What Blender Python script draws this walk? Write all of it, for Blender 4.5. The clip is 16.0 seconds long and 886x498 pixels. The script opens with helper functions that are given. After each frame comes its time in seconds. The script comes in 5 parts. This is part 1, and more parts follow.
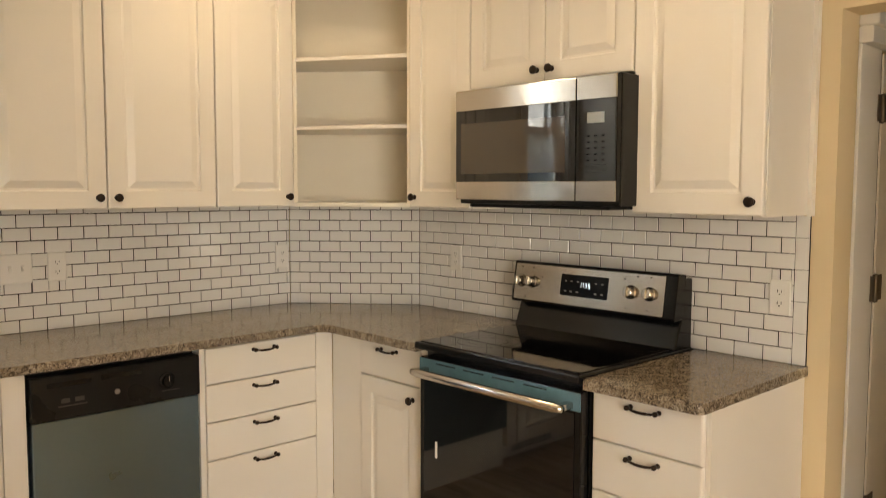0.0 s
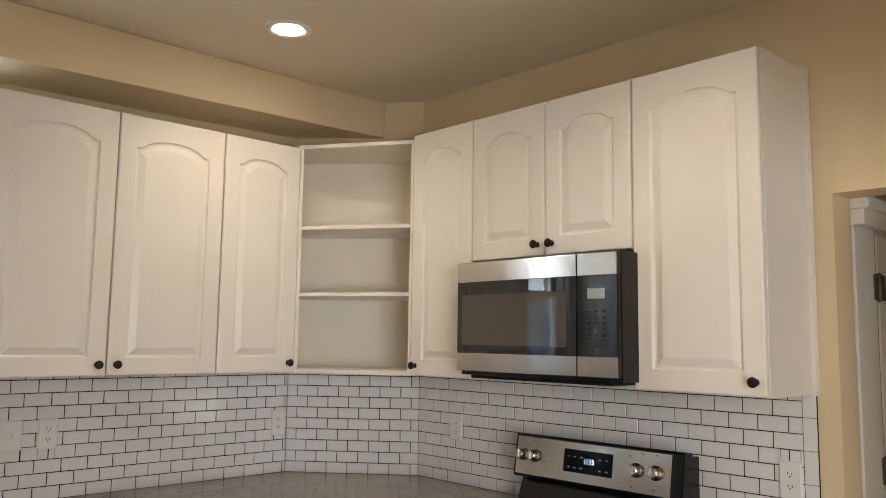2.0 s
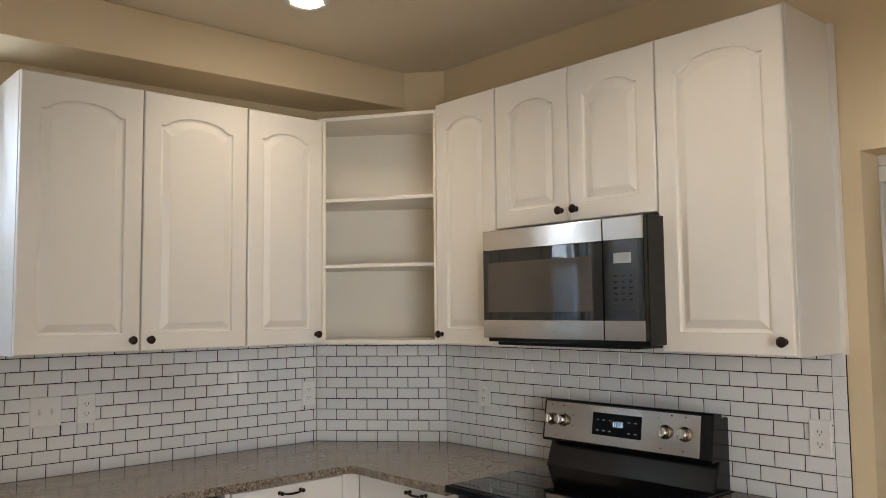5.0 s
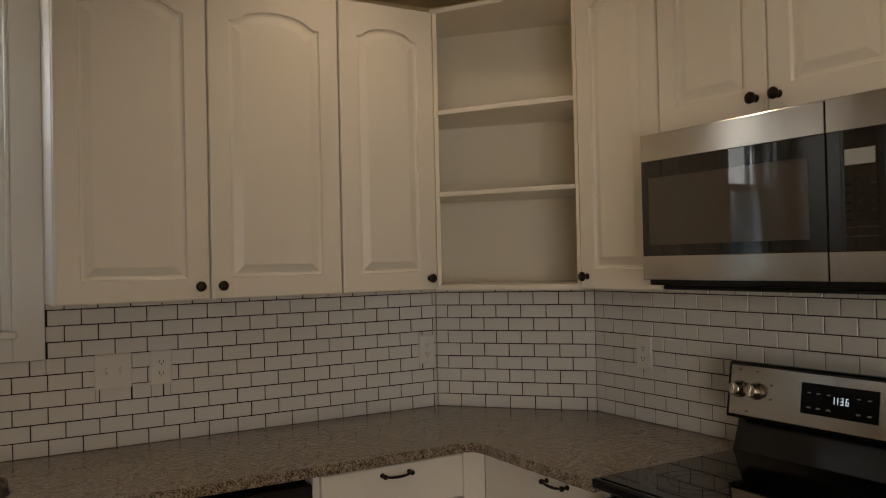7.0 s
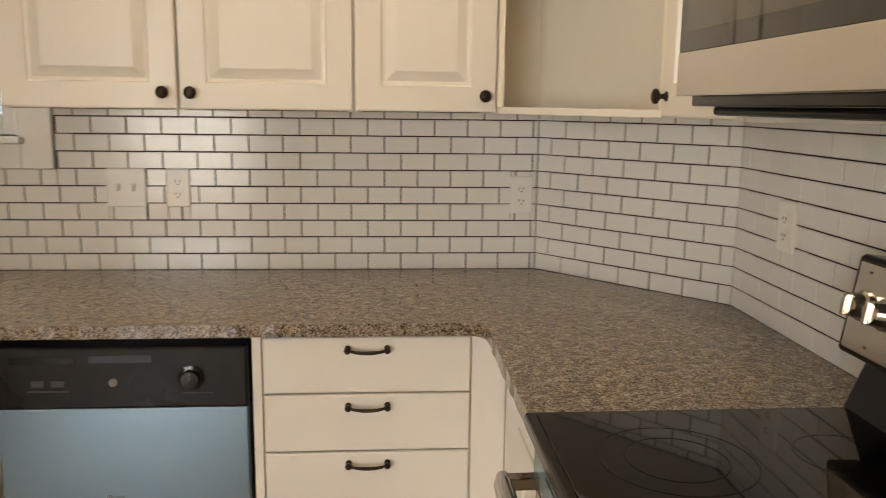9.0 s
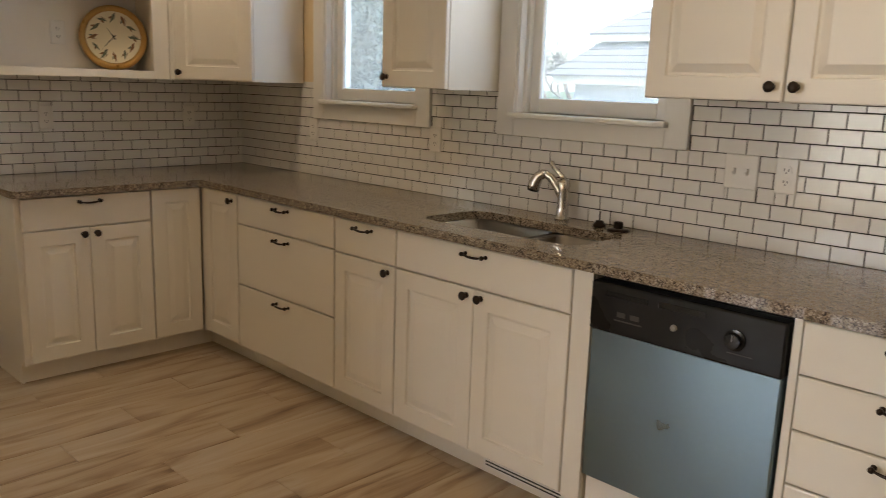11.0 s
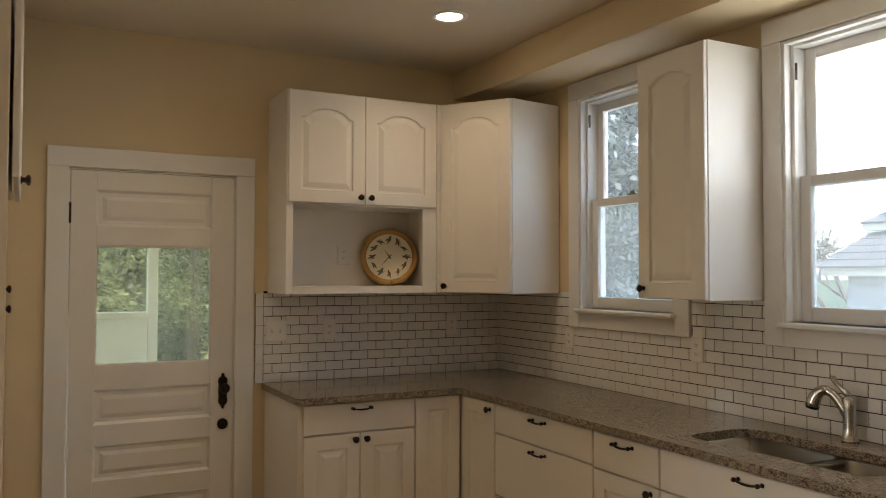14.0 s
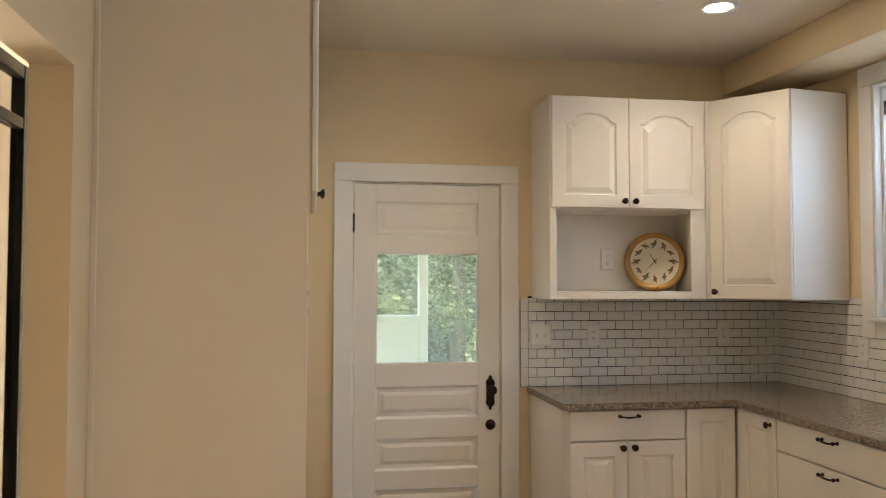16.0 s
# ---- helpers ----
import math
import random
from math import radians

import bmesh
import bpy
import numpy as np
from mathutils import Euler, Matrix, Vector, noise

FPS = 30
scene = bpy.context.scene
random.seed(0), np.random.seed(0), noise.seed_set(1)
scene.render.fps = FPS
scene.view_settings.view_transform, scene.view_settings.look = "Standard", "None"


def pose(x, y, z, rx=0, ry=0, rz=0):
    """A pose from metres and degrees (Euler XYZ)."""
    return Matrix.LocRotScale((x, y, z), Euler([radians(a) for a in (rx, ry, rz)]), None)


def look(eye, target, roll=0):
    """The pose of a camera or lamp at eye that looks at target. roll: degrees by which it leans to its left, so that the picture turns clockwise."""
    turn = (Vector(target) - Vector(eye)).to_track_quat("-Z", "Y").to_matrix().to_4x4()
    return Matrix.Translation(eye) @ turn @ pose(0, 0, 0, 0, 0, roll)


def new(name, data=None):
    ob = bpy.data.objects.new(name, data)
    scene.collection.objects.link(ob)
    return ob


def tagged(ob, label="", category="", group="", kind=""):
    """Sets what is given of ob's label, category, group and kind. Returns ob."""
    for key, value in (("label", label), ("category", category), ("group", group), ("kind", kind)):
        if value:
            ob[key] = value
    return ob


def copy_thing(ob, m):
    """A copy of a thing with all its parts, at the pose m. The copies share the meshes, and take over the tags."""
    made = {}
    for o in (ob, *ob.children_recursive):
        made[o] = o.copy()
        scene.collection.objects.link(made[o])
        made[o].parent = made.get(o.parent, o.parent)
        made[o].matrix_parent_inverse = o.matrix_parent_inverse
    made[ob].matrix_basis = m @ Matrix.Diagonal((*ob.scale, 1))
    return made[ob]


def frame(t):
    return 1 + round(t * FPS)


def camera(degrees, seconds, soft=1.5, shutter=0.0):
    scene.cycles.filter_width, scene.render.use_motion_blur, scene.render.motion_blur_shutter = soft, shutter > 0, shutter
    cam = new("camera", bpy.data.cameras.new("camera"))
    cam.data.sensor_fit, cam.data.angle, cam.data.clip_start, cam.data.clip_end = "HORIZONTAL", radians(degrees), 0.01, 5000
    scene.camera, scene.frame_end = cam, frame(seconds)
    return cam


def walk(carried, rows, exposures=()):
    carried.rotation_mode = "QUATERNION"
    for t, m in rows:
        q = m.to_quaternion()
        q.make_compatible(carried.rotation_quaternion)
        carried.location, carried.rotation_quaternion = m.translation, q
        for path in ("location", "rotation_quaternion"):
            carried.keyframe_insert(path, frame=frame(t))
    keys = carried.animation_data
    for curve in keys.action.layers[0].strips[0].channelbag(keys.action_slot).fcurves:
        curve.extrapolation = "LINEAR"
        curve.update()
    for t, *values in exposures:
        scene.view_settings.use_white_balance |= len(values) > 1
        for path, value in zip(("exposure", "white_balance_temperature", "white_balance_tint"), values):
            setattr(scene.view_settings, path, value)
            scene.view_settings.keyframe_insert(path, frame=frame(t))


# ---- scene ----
cam = camera(57.8, 16.0, soft=0.85, shutter=0.3)
PATH = [
    (0, (-2.643, -3.474, 1.495), (-1.276, -2.021, 1.344), 0.1),
    (0.5, (-2.635, -3.477, 1.51), (-1.262, -2.023, 1.514), 0.7),
    (1, (-2.65, -3.47, 1.531), (-1.272, -2.025, 1.647), 0.9),
    (1.5, (-2.651, -3.471, 1.558), (-1.28, -2.027, 1.747), 1.0),
    (2, (-2.65, -3.471, 1.568), (-1.289, -2.022, 1.793), 0.8),
    (2.5, (-2.664, -3.463, 1.558), (-1.302, -2.017, 1.792), 0.8),
    (3, (-2.667, -3.459, 1.56), (-1.313, -2.003, 1.781), 0.4),
    (5.3, (-2.676, -3.469, 1.561), (-1.352, -1.976, 1.703), -0.7),
    (5.5, (-2.668, -3.46, 1.541), (-1.354, -1.957, 1.677), -0.7),
    (6, (-2.499, -3.349, 1.529), (-1.292, -1.758, 1.642), -0.6),
    (6.3, (-2.379, -3.285, 1.531), (-1.275, -1.62, 1.633), -0.6),
    (6.5, (-2.319, -3.202, 1.535), (-1.246, -1.516, 1.618), -0.8),
    (7, (-2.136, -2.91, 1.52), (-1.11, -1.194, 1.549), -1.3),
    (7.5, (-1.897, -2.766, 1.492), (-0.941, -1.01, 1.428), -0.5),
    (8, (-1.557, -2.725, 1.474), (-0.839, -0.867, 1.295), 0.8),
    (8.5, (-1.225, -2.616, 1.418), (-0.685, -0.705, 1.18), 2.3),
    (9, (-0.93, -2.514, 1.435), (-0.777, -0.552, 1.079), 0.7),
    (9.5, (-0.672, -2.509, 1.431), (-1.075, -0.587, 1.052), 1.0),
    (10, (-0.583, -2.634, 1.431), (-1.397, -0.85, 1.036), 0.3),
    (10.2, (-0.528, -2.651, 1.427), (-1.509, -0.953, 1.033), 0.6),
    (12.3, (-0.487, -2.691, 1.456), (-2.063, -1.503, 1.133), 1.2),
    (12.5, (-0.486, -2.693, 1.459), (-2.087, -1.525, 1.193), 1.0),
    (13, (-0.498, -2.694, 1.484), (-2.156, -1.58, 1.388), 0.5),
    (13.5, (-0.499, -2.706, 1.502), (-2.216, -1.681, 1.524), 0.2),
    (14, (-0.501, -2.705, 1.511), (-2.274, -1.781, 1.576), 0.1),
    (14.5, (-0.516, -2.714, 1.505), (-2.34, -1.897, 1.576), 0.2),
    (15, (-0.526, -2.727, 1.503), (-2.419, -2.089, 1.583), 0.2),
    (15.5, (-0.521, -2.732, 1.507), (-2.469, -2.286, 1.592), 0.1),
    (16, (-0.522, -2.749, 1.506), (-2.493, -2.419, 1.585), 0.1),
]
walk(cam, [(t, look(eye, target, roll)) for t, eye, target, roll in PATH],
     [(0.0, 3.87, 7680, 12), (0.5, 3.75, 7192, 12), (1.0, 3.77, 6653, 12), (1.5, 3.76, 6215, 11), (3.0, 3.69, 5980, 11), (5.5, 3.53, 5850, 11), (6.0, 3.42, 6000, 12), (6.5, 3.02, 6550, 13),
      (7.0, 2.42, 7191, 14), (7.5, 3.04, 7474, 14), (8.0, 3.64, 7558, 13), (9.0, 3.88, 7024, 12), (9.5, 3.87, 6808, 12), (10.0, 3.57, 6800, 12),
      (12.5, 3.67, 7000, 12), (13.0, 3.22, 7000, 12), (14.5, 3.33, 6720, 12), (16.0, 4.12, 6100, 11)])
SKY = 0.15
# Last two lamps are unseen, added to even out the room light.
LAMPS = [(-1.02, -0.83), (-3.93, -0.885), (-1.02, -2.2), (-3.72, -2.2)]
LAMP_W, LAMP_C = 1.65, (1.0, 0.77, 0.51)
# Fill light sent through a window added unseen in the next room.
FILL_S = 9.0
DAY_N = 0.5
TSH_N, TSH_C, TSH_E, TSH_W = -0.02, 0.0, 0.0, 0.0

# ---------- world and light ----------
world = bpy.data.worlds.new("sky")
scene.world = world
world.use_nodes = True
wn = world.node_tree
sky = wn.nodes.new("ShaderNodeTexSky")
sky.sky_type = "NISHITA"
sky.sun_disc = False
sky.sun_elevation, sky.sun_rotation = radians(50), radians(108)
sky.air_density, sky.dust_density = 1.0, 1.5
wn.links.new(sky.outputs[0], wn.nodes["Background"].inputs[0])
wn.nodes["Background"].inputs[1].default_value = SKY
sun_data = bpy.data.lights.new("sun", "SUN")
sun_data.energy, sun_data.angle, sun_data.color = 1.2, radians(14), (1.0, 0.97, 0.92)
sun = new("sun", sun_data)
sun.matrix_world = look((25, -8, 32), (0, 0, 0))


def daylight(m, width, height, watts, color=(1.0, 0.95, 0.89)):
    d = bpy.data.lights.new("daylight", "AREA")
    d.shape, d.size, d.size_y, d.energy, d.color = "RECTANGLE", width, height, watts, color
    new("daylight", d).matrix_world = m


# South fill: area lamp at the guessed, unseen window.
daylight(pose(-3.5, -6.52, 1.3, 90, 0, 0), 2.1, 1.9, FILL_S)
# Area lamp stands in for bright sky behind window 1's upper sash.
daylight(pose(-2.3635, 0.19, 2.165, -90, 0, 0), 0.62, 0.56, DAY_N, (0.93, 0.97, 1.0))


# ---------- materials ----------
def mat(name, color, rough=0.5, metal=0.0, var=0.06, scale=6.0, fine=140.0, bump=0.05, bump_scale=None,
        spec=0.5, random_obj=0.0, coat=0.0, dist=0.001):
    m = bpy.data.materials.new(name)
    m.use_nodes = True
    nt = m.node_tree
    b = nt.nodes["Principled BSDF"]
    b.inputs["Roughness"].default_value = rough
    b.inputs["Metallic"].default_value = metal
    b.inputs["Specular IOR Level"].default_value = spec
    b.inputs["Coat Weight"].default_value = coat
    tc = nt.nodes.new("ShaderNodeTexCoord")
    n1 = nt.nodes.new("ShaderNodeTexNoise")
    n1.inputs["Scale"].default_value, n1.inputs["Detail"].default_value = scale, 5
    n2 = nt.nodes.new("ShaderNodeTexNoise")
    n2.inputs["Scale"].default_value, n2.inputs["Detail"].default_value = fine, 3
    nt.links.new(tc.outputs["Object"], n1.inputs["Vector"])
    nt.links.new(tc.outputs["Object"], n2.inputs["Vector"])
    mixn = nt.nodes.new("ShaderNodeMath")
    mixn.operation = "MULTIPLY_ADD"
    nt.links.new(n2.outputs[0], mixn.inputs[0])
    mixn.inputs[1].default_value = 0.35
    nt.links.new(n1.outputs[0], mixn.inputs[2])
    last = mixn.outputs[0]
    if random_obj:
        info = nt.nodes.new("ShaderNodeObjectInfo")
        add = nt.nodes.new("ShaderNodeMath")
        add.operation = "MULTIPLY_ADD"
        nt.links.new(info.outputs["Random"], add.inputs[0])
        add.inputs[1].default_value = random_obj
        nt.links.new(last, add.inputs[2])
        last = add.outputs[0]
    ramp = nt.nodes.new("ShaderNodeMapRange")
    ramp.inputs[1].default_value, ramp.inputs[2].default_value = 0.35, 1.0 + random_obj
    ramp.inputs[3].default_value, ramp.inputs[4].default_value = 1 - var, 1 + var
    nt.links.new(last, ramp.inputs[0])
    mul = nt.nodes.new("ShaderNodeVectorMath")
    mul.operation = "SCALE"
    mul.inputs[0].default_value = color
    nt.links.new(ramp.outputs[0], mul.inputs["Scale"])
    nt.links.new(mul.outputs[0], b.inputs["Base Color"])
    rr = nt.nodes.new("ShaderNodeMapRange")
    rr.inputs[1].default_value, rr.inputs[2].default_value = 0.3, 0.7
    rr.inputs[3].default_value, rr.inputs[4].default_value = rough * 0.85, min(1, rough * 1.15)
    nt.links.new(n1.outputs[0], rr.inputs[0])
    nt.links.new(rr.outputs[0], b.inputs["Roughness"])
    if bump:
        bp = nt.nodes.new("ShaderNodeBump")
        bp.inputs["Strength"].default_value, bp.inputs["Distance"].default_value = bump, dist
        if bump_scale:
            n3 = nt.nodes.new("ShaderNodeTexNoise")
            n3.inputs["Scale"].default_value, n3.inputs["Detail"].default_value = bump_scale, 2
            nt.links.new(tc.outputs["Object"], n3.inputs["Vector"])
            nt.links.new(n3.outputs[0], bp.inputs["Height"])
        else:
            nt.links.new(n2.outputs[0], bp.inputs["Height"])
        nt.links.new(bp.outputs[0], b.inputs["Normal"])
    return m


def granite_mat():
    m = bpy.data.materials.new("granite")
    m.use_nodes = True
    nt = m.node_tree
    b = nt.nodes["Principled BSDF"]
    tc = nt.nodes.new("ShaderNodeTexCoord")
    vor = nt.nodes.new("ShaderNodeTexVoronoi")
    vor.inputs["Scale"].default_value = 290
    warp = nt.nodes.new("ShaderNodeTexNoise")
    warp.inputs["Scale"].default_value, warp.inputs["Detail"].default_value = 60, 4
    add = nt.nodes.new("ShaderNodeMixRGB")
    add.blend_type, add.inputs[0].default_value = "ADD", 0.006
    nt.links.new(tc.outputs["Object"], warp.inputs["Vector"])
    nt.links.new(tc.outputs["Object"], add.inputs[1])
    nt.links.new(warp.outputs[1], add.inputs[2])
    nt.links.new(add.outputs[0], vor.inputs["Vector"])
    sep = nt.nodes.new("ShaderNodeSeparateColor")
    nt.links.new(vor.outputs["Color"], sep.inputs[0])
    n1 = nt.nodes.new("ShaderNodeTexNoise")
    n1.inputs["Scale"].default_value, n1.inputs["Detail"].default_value = 45, 5
    nt.links.new(tc.outputs["Object"], n1.inputs["Vector"])
    mix = nt.nodes.new("ShaderNodeMath")
    mix.operation = "MULTIPLY_ADD"
    nt.links.new(sep.outputs[0], mix.inputs[0])
    mix.inputs[1].default_value = 0.72
    nt.links.new(n1.outputs[0], mix.inputs[2])
    half = nt.nodes.new("ShaderNodeMath")
    half.operation = "MULTIPLY_ADD"
    half.inputs[1].default_value, half.inputs[2].default_value = 0.95, -0.28
    nt.links.new(mix.outputs[0], half.inputs[0])
    cr = nt.nodes.new("ShaderNodeValToRGB")
    stops = [(0.0, (0.018, 0.016, 0.015)), (0.20, (0.036, 0.030, 0.026)), (0.33, (0.105, 0.082, 0.061)),
             (0.48, (0.195, 0.153, 0.106)), (0.66, (0.275, 0.222, 0.158)), (0.9, (0.40, 0.35, 0.285))]
    el = cr.color_ramp.elements
    while len(el) < len(stops):
        el.new(0.5)
    for e, (p, c) in zip(el, stops):
        e.position, e.color = p, (*c, 1)
    nt.links.new(half.outputs[0], cr.inputs[0])
    nt.links.new(cr.outputs[0], b.inputs["Base Color"])
    b.inputs["Roughness"].default_value = 0.12
    bp = nt.nodes.new("ShaderNodeBump")
    bp.inputs["Strength"].default_value, bp.inputs["Distance"].default_value = 0.06, 0.0005
    nt.links.new(sep.outputs[1], bp.inputs["Height"])
    nt.links.new(bp.outputs[0], b.inputs["Normal"])
    return m


def plank_mat():
    m = bpy.data.materials.new("wood_look_plank")
    m.use_nodes = True
    nt = m.node_tree
    b = nt.nodes["Principled BSDF"]
    tc = nt.nodes.new("ShaderNodeTexCoord")
    info = nt.nodes.new("ShaderNodeObjectInfo")
    off = nt.nodes.new("ShaderNodeVectorMath")
    off.operation = "SCALE"
    off.inputs[0].default_value = (37.0, 91.0, 13.0)
    nt.links.new(info.outputs["Random"], off.inputs["Scale"])
    shift = nt.nodes.new("ShaderNodeVectorMath")
    nt.links.new(tc.outputs["Object"], shift.inputs[0])
    nt.links.new(off.outputs[0], shift.inputs[1])
    mp = nt.nodes.new("ShaderNodeMapping")
    mp.inputs["Scale"].default_value = (8.5, 1.2, 1.0)
    nt.links.new(shift.outputs[0], mp.inputs["Vector"])
    n1 = nt.nodes.new("ShaderNodeTexNoise")
    n1.inputs["Scale"].default_value, n1.inputs["Detail"].default_value = 1.3, 7
    n1.inputs["Distortion"].default_value = 0.9
    nt.links.new(mp.outputs[0], n1.inputs["Vector"])
    mp2 = nt.nodes.new("ShaderNodeMapping")
    mp2.inputs["Scale"].default_value = (120.0, 4.0, 1.0)
    nt.links.new(shift.outputs[0], mp2.inputs["Vector"])
    n2 = nt.nodes.new("ShaderNodeTexNoise")
    n2.inputs["Scale"].default_value, n2.inputs["Detail"].default_value = 1.0, 3
    nt.links.new(mp2.outputs[0], n2.inputs["Vector"])
    mix = nt.nodes.new("ShaderNodeMath")
    mix.operation = "MULTIPLY_ADD"
    mix.inputs[1].default_value = 0.09
    nt.links.new(n2.outputs[0], mix.inputs[0])
    nt.links.new(n1.outputs[0], mix.inputs[2])
    ad = nt.nodes.new("ShaderNodeMath")
    ad.operation = "MULTIPLY_ADD"
    ad.inputs[1].default_value = 0.10
    nt.links.new(info.outputs["Random"], ad.inputs[0])
    nt.links.new(mix.outputs[0], ad.inputs[2])
    cr = nt.nodes.new("ShaderNodeValToRGB")
    stops = [(0.36, (0.15, 0.09, 0.05)), (0.46, (0.30, 0.205, 0.125)), (0.58, (0.42, 0.32, 0.215)), (0.78, (0.50, 0.42, 0.33))]
    el = cr.color_ramp.elements
    while len(el) < len(stops):
        el.new(0.5)
    for e, (p, c) in zip(el, stops):
        e.position, e.color = p, (*c, 1)
    nt.links.new(ad.outputs[0], cr.inputs[0])
    nt.links.new(cr.outputs[0], b.inputs["Base Color"])
    b.inputs["Roughness"].default_value = 0.32
    bp = nt.nodes.new("ShaderNodeBump")
    bp.inputs["Strength"].default_value, bp.inputs["Distance"].default_value = 0.12, 0.001
    nt.links.new(n2.outputs[0], bp.inputs["Height"])
    nt.links.new(bp.outputs[0], b.inputs["Normal"])
    return m


def brushed_mat(name, color, rough, axis, aniso_scale=500.0):
    m = mat(name, color, rough, 1.0, var=0.05, scale=3.0, fine=60, bump=0)
    nt = m.node_tree
    b = nt.nodes["Principled BSDF"]
    tc = nt.nodes.new("ShaderNodeTexCoord")
    mp = nt.nodes.new("ShaderNodeMapping")
    s = [aniso_scale] * 3
    s[axis] = 4.0
    mp.inputs["Scale"].default_value = s
    n = nt.nodes.new("ShaderNodeTexNoise")
    n.inputs["Scale"].default_value = 1.0
    nt.links.new(tc.outputs["Object"], mp.inputs["Vector"])
    nt.links.new(mp.outputs[0], n.inputs["Vector"])
    bp = nt.nodes.new("ShaderNodeBump")
    bp.inputs["Strength"].default_value, bp.inputs["Distance"].default_value = 0.08, 0.0004
    nt.links.new(n.outputs[0], bp.inputs["Height"])
    nt.links.new(bp.outputs[0], b.inputs["Normal"])
    return m


def glass_mat(name, color=(1, 1, 1), rough=0.0):
    m = bpy.data.materials.new(name)
    m.use_nodes = True
    b = m.node_tree.nodes["Principled BSDF"]
    b.inputs["Base Color"].default_value = (*color, 1)
    b.inputs["Transmission Weight"].default_value = 1.0
    b.inputs["Roughness"].default_value = rough
    b.inputs["IOR"].default_value = 1.45
    return m


def dusty_glass_mat(name, color, haze):
    """Glass with a thin even translucent veil that paints haze over the view."""
    m = glass_mat(name, color)
    nt = m.node_tree
    # Translucent share lifts the pane to a pale, glare-like haze.
    tr = nt.nodes.new("ShaderNodeBsdfTranslucent")
    tr.inputs[0].default_value = (0.90, 0.90, 0.78, 1)
    mx = nt.nodes.new("ShaderNodeMixShader")
    n = nt.nodes.new("ShaderNodeTexNoise")
    n.inputs["Scale"].default_value, n.inputs["Detail"].default_value = 9, 5
    tc = nt.nodes.new("ShaderNodeTexCoord")
    nt.links.new(tc.outputs["Object"], n.inputs["Vector"])
    rg_ = nt.nodes.new("ShaderNodeMapRange")
    rg_.inputs[1].default_value, rg_.inputs[2].default_value = 0.3, 0.7
    rg_.inputs[3].default_value, rg_.inputs[4].default_value = haze * 0.8, haze * 1.2
    nt.links.new(n.outputs[0], rg_.inputs[0])
    nt.links.new(rg_.outputs[0], mx.inputs[0])
    nt.links.new(nt.nodes["Principled BSDF"].outputs[0], mx.inputs[1])
    nt.links.new(tr.outputs[0], mx.inputs[2])
    nt.links.new(mx.outputs[0], nt.nodes["Material Output"].inputs[0])
    return m


def glow_mat(name, color, strength):
    m = bpy.data.materials.new(name)
    m.use_nodes = True
    b = m.node_tree.nodes["Principled BSDF"]
    b.inputs["Base Color"].default_value = (*color, 1)
    b.inputs["Emission Color"].default_value = (*color, 1)
    b.inputs["Emission Strength"].default_value = strength
    return m


M_CAB = mat("cabinet_white", (0.80, 0.76, 0.69), 0.36, var=0.02, scale=2.5, fine=220, bump=0.03, dist=0.0006)
# Cabinet white made lighter and warmer here to paint in bounce light.
M_CABIN = mat("cabinet_inside_bounce", (0.88, 0.82, 0.70), 0.45, var=0.03, scale=3, bump=0.03)
M_WALL = mat("wall_cream_paint", (0.74, 0.60, 0.385), 0.62, var=0.03, scale=1.6, fine=260, bump=0.10)
M_CEIL = mat("ceiling_paint", (0.74, 0.65, 0.50), 0.8, var=0.03, scale=1.2, fine=220, bump=0.12)
M_TRIM = mat("trim_white", (0.80, 0.785, 0.745), 0.34, var=0.03, scale=4, fine=180, bump=0.04)
M_DOORP = mat("door_white_paint", (0.79, 0.76, 0.70), 0.38, var=0.03, scale=3, fine=90, bump=0.08)
M_TILE = mat("white_glazed_tile", (0.79, 0.775, 0.75), 0.14, var=0.03, scale=7, fine=40, bump=0.10, bump_scale=14, random_obj=0.5, dist=0.002)
M_GROUT = mat("dark_grout", (0.026, 0.020, 0.016), 0.95, var=0.25, scale=30, fine=300, bump=0.3, spec=0.1)
M_BRONZE = mat("oil_rubbed_bronze", (0.030, 0.020, 0.015), 0.33, 0.75, var=0.3, scale=40, fine=200, bump=0.05)
M_BLACK = mat("black_enamel", (0.005, 0.005, 0.0055), 0.2, var=0.1, bump=0.0, spec=0.35)
M_BLACKPL = mat("black_plastic", (0.009, 0.0088, 0.0085), 0.30, var=0.12, fine=300, bump=0.04, spec=0.22)
M_BGLASS = mat("black_glass", (0.004, 0.004, 0.0045), 0.04, var=0.05, bump=0.0, spec=0.6)
M_DISPLAY = mat("display_glass", (0.006, 0.006, 0.0065), 0.12, var=0.05, bump=0.0, spec=0.12)
M_MWGLASS = mat("dark_mirror_glass", (0.005, 0.005, 0.0055), 0.02, var=0.05, bump=0.0, spec=0.8)
M_SMOKE = mat("smoked_window_mesh", (0.055, 0.043, 0.032), 0.03, var=0.08, bump=0.0, spec=1.0)
M_STEELX = brushed_mat("brushed_steel_long", (0.56, 0.52, 0.47), 0.16, 0)
M_FILM = brushed_mat("steel_under_blue_film", (0.20, 0.28, 0.33), 0.30, 2, 250)
M_BLUEFILM = mat("teal_protective_film", (0.09, 0.20, 0.25), 0.2, 0.0, var=0.15, scale=20, bump=0.1)
M_SINK = brushed_mat("sink_steel", (0.26, 0.24, 0.215), 0.33, 0, 300)
M_NICKEL = mat("brushed_nickel", (0.56, 0.53, 0.49), 0.2, 1.0, var=0.05, scale=30, bump=0.02)
M_OUTLET = mat("outlet_plastic", (0.80, 0.78, 0.74), 0.3, var=0.02, bump=0.0)
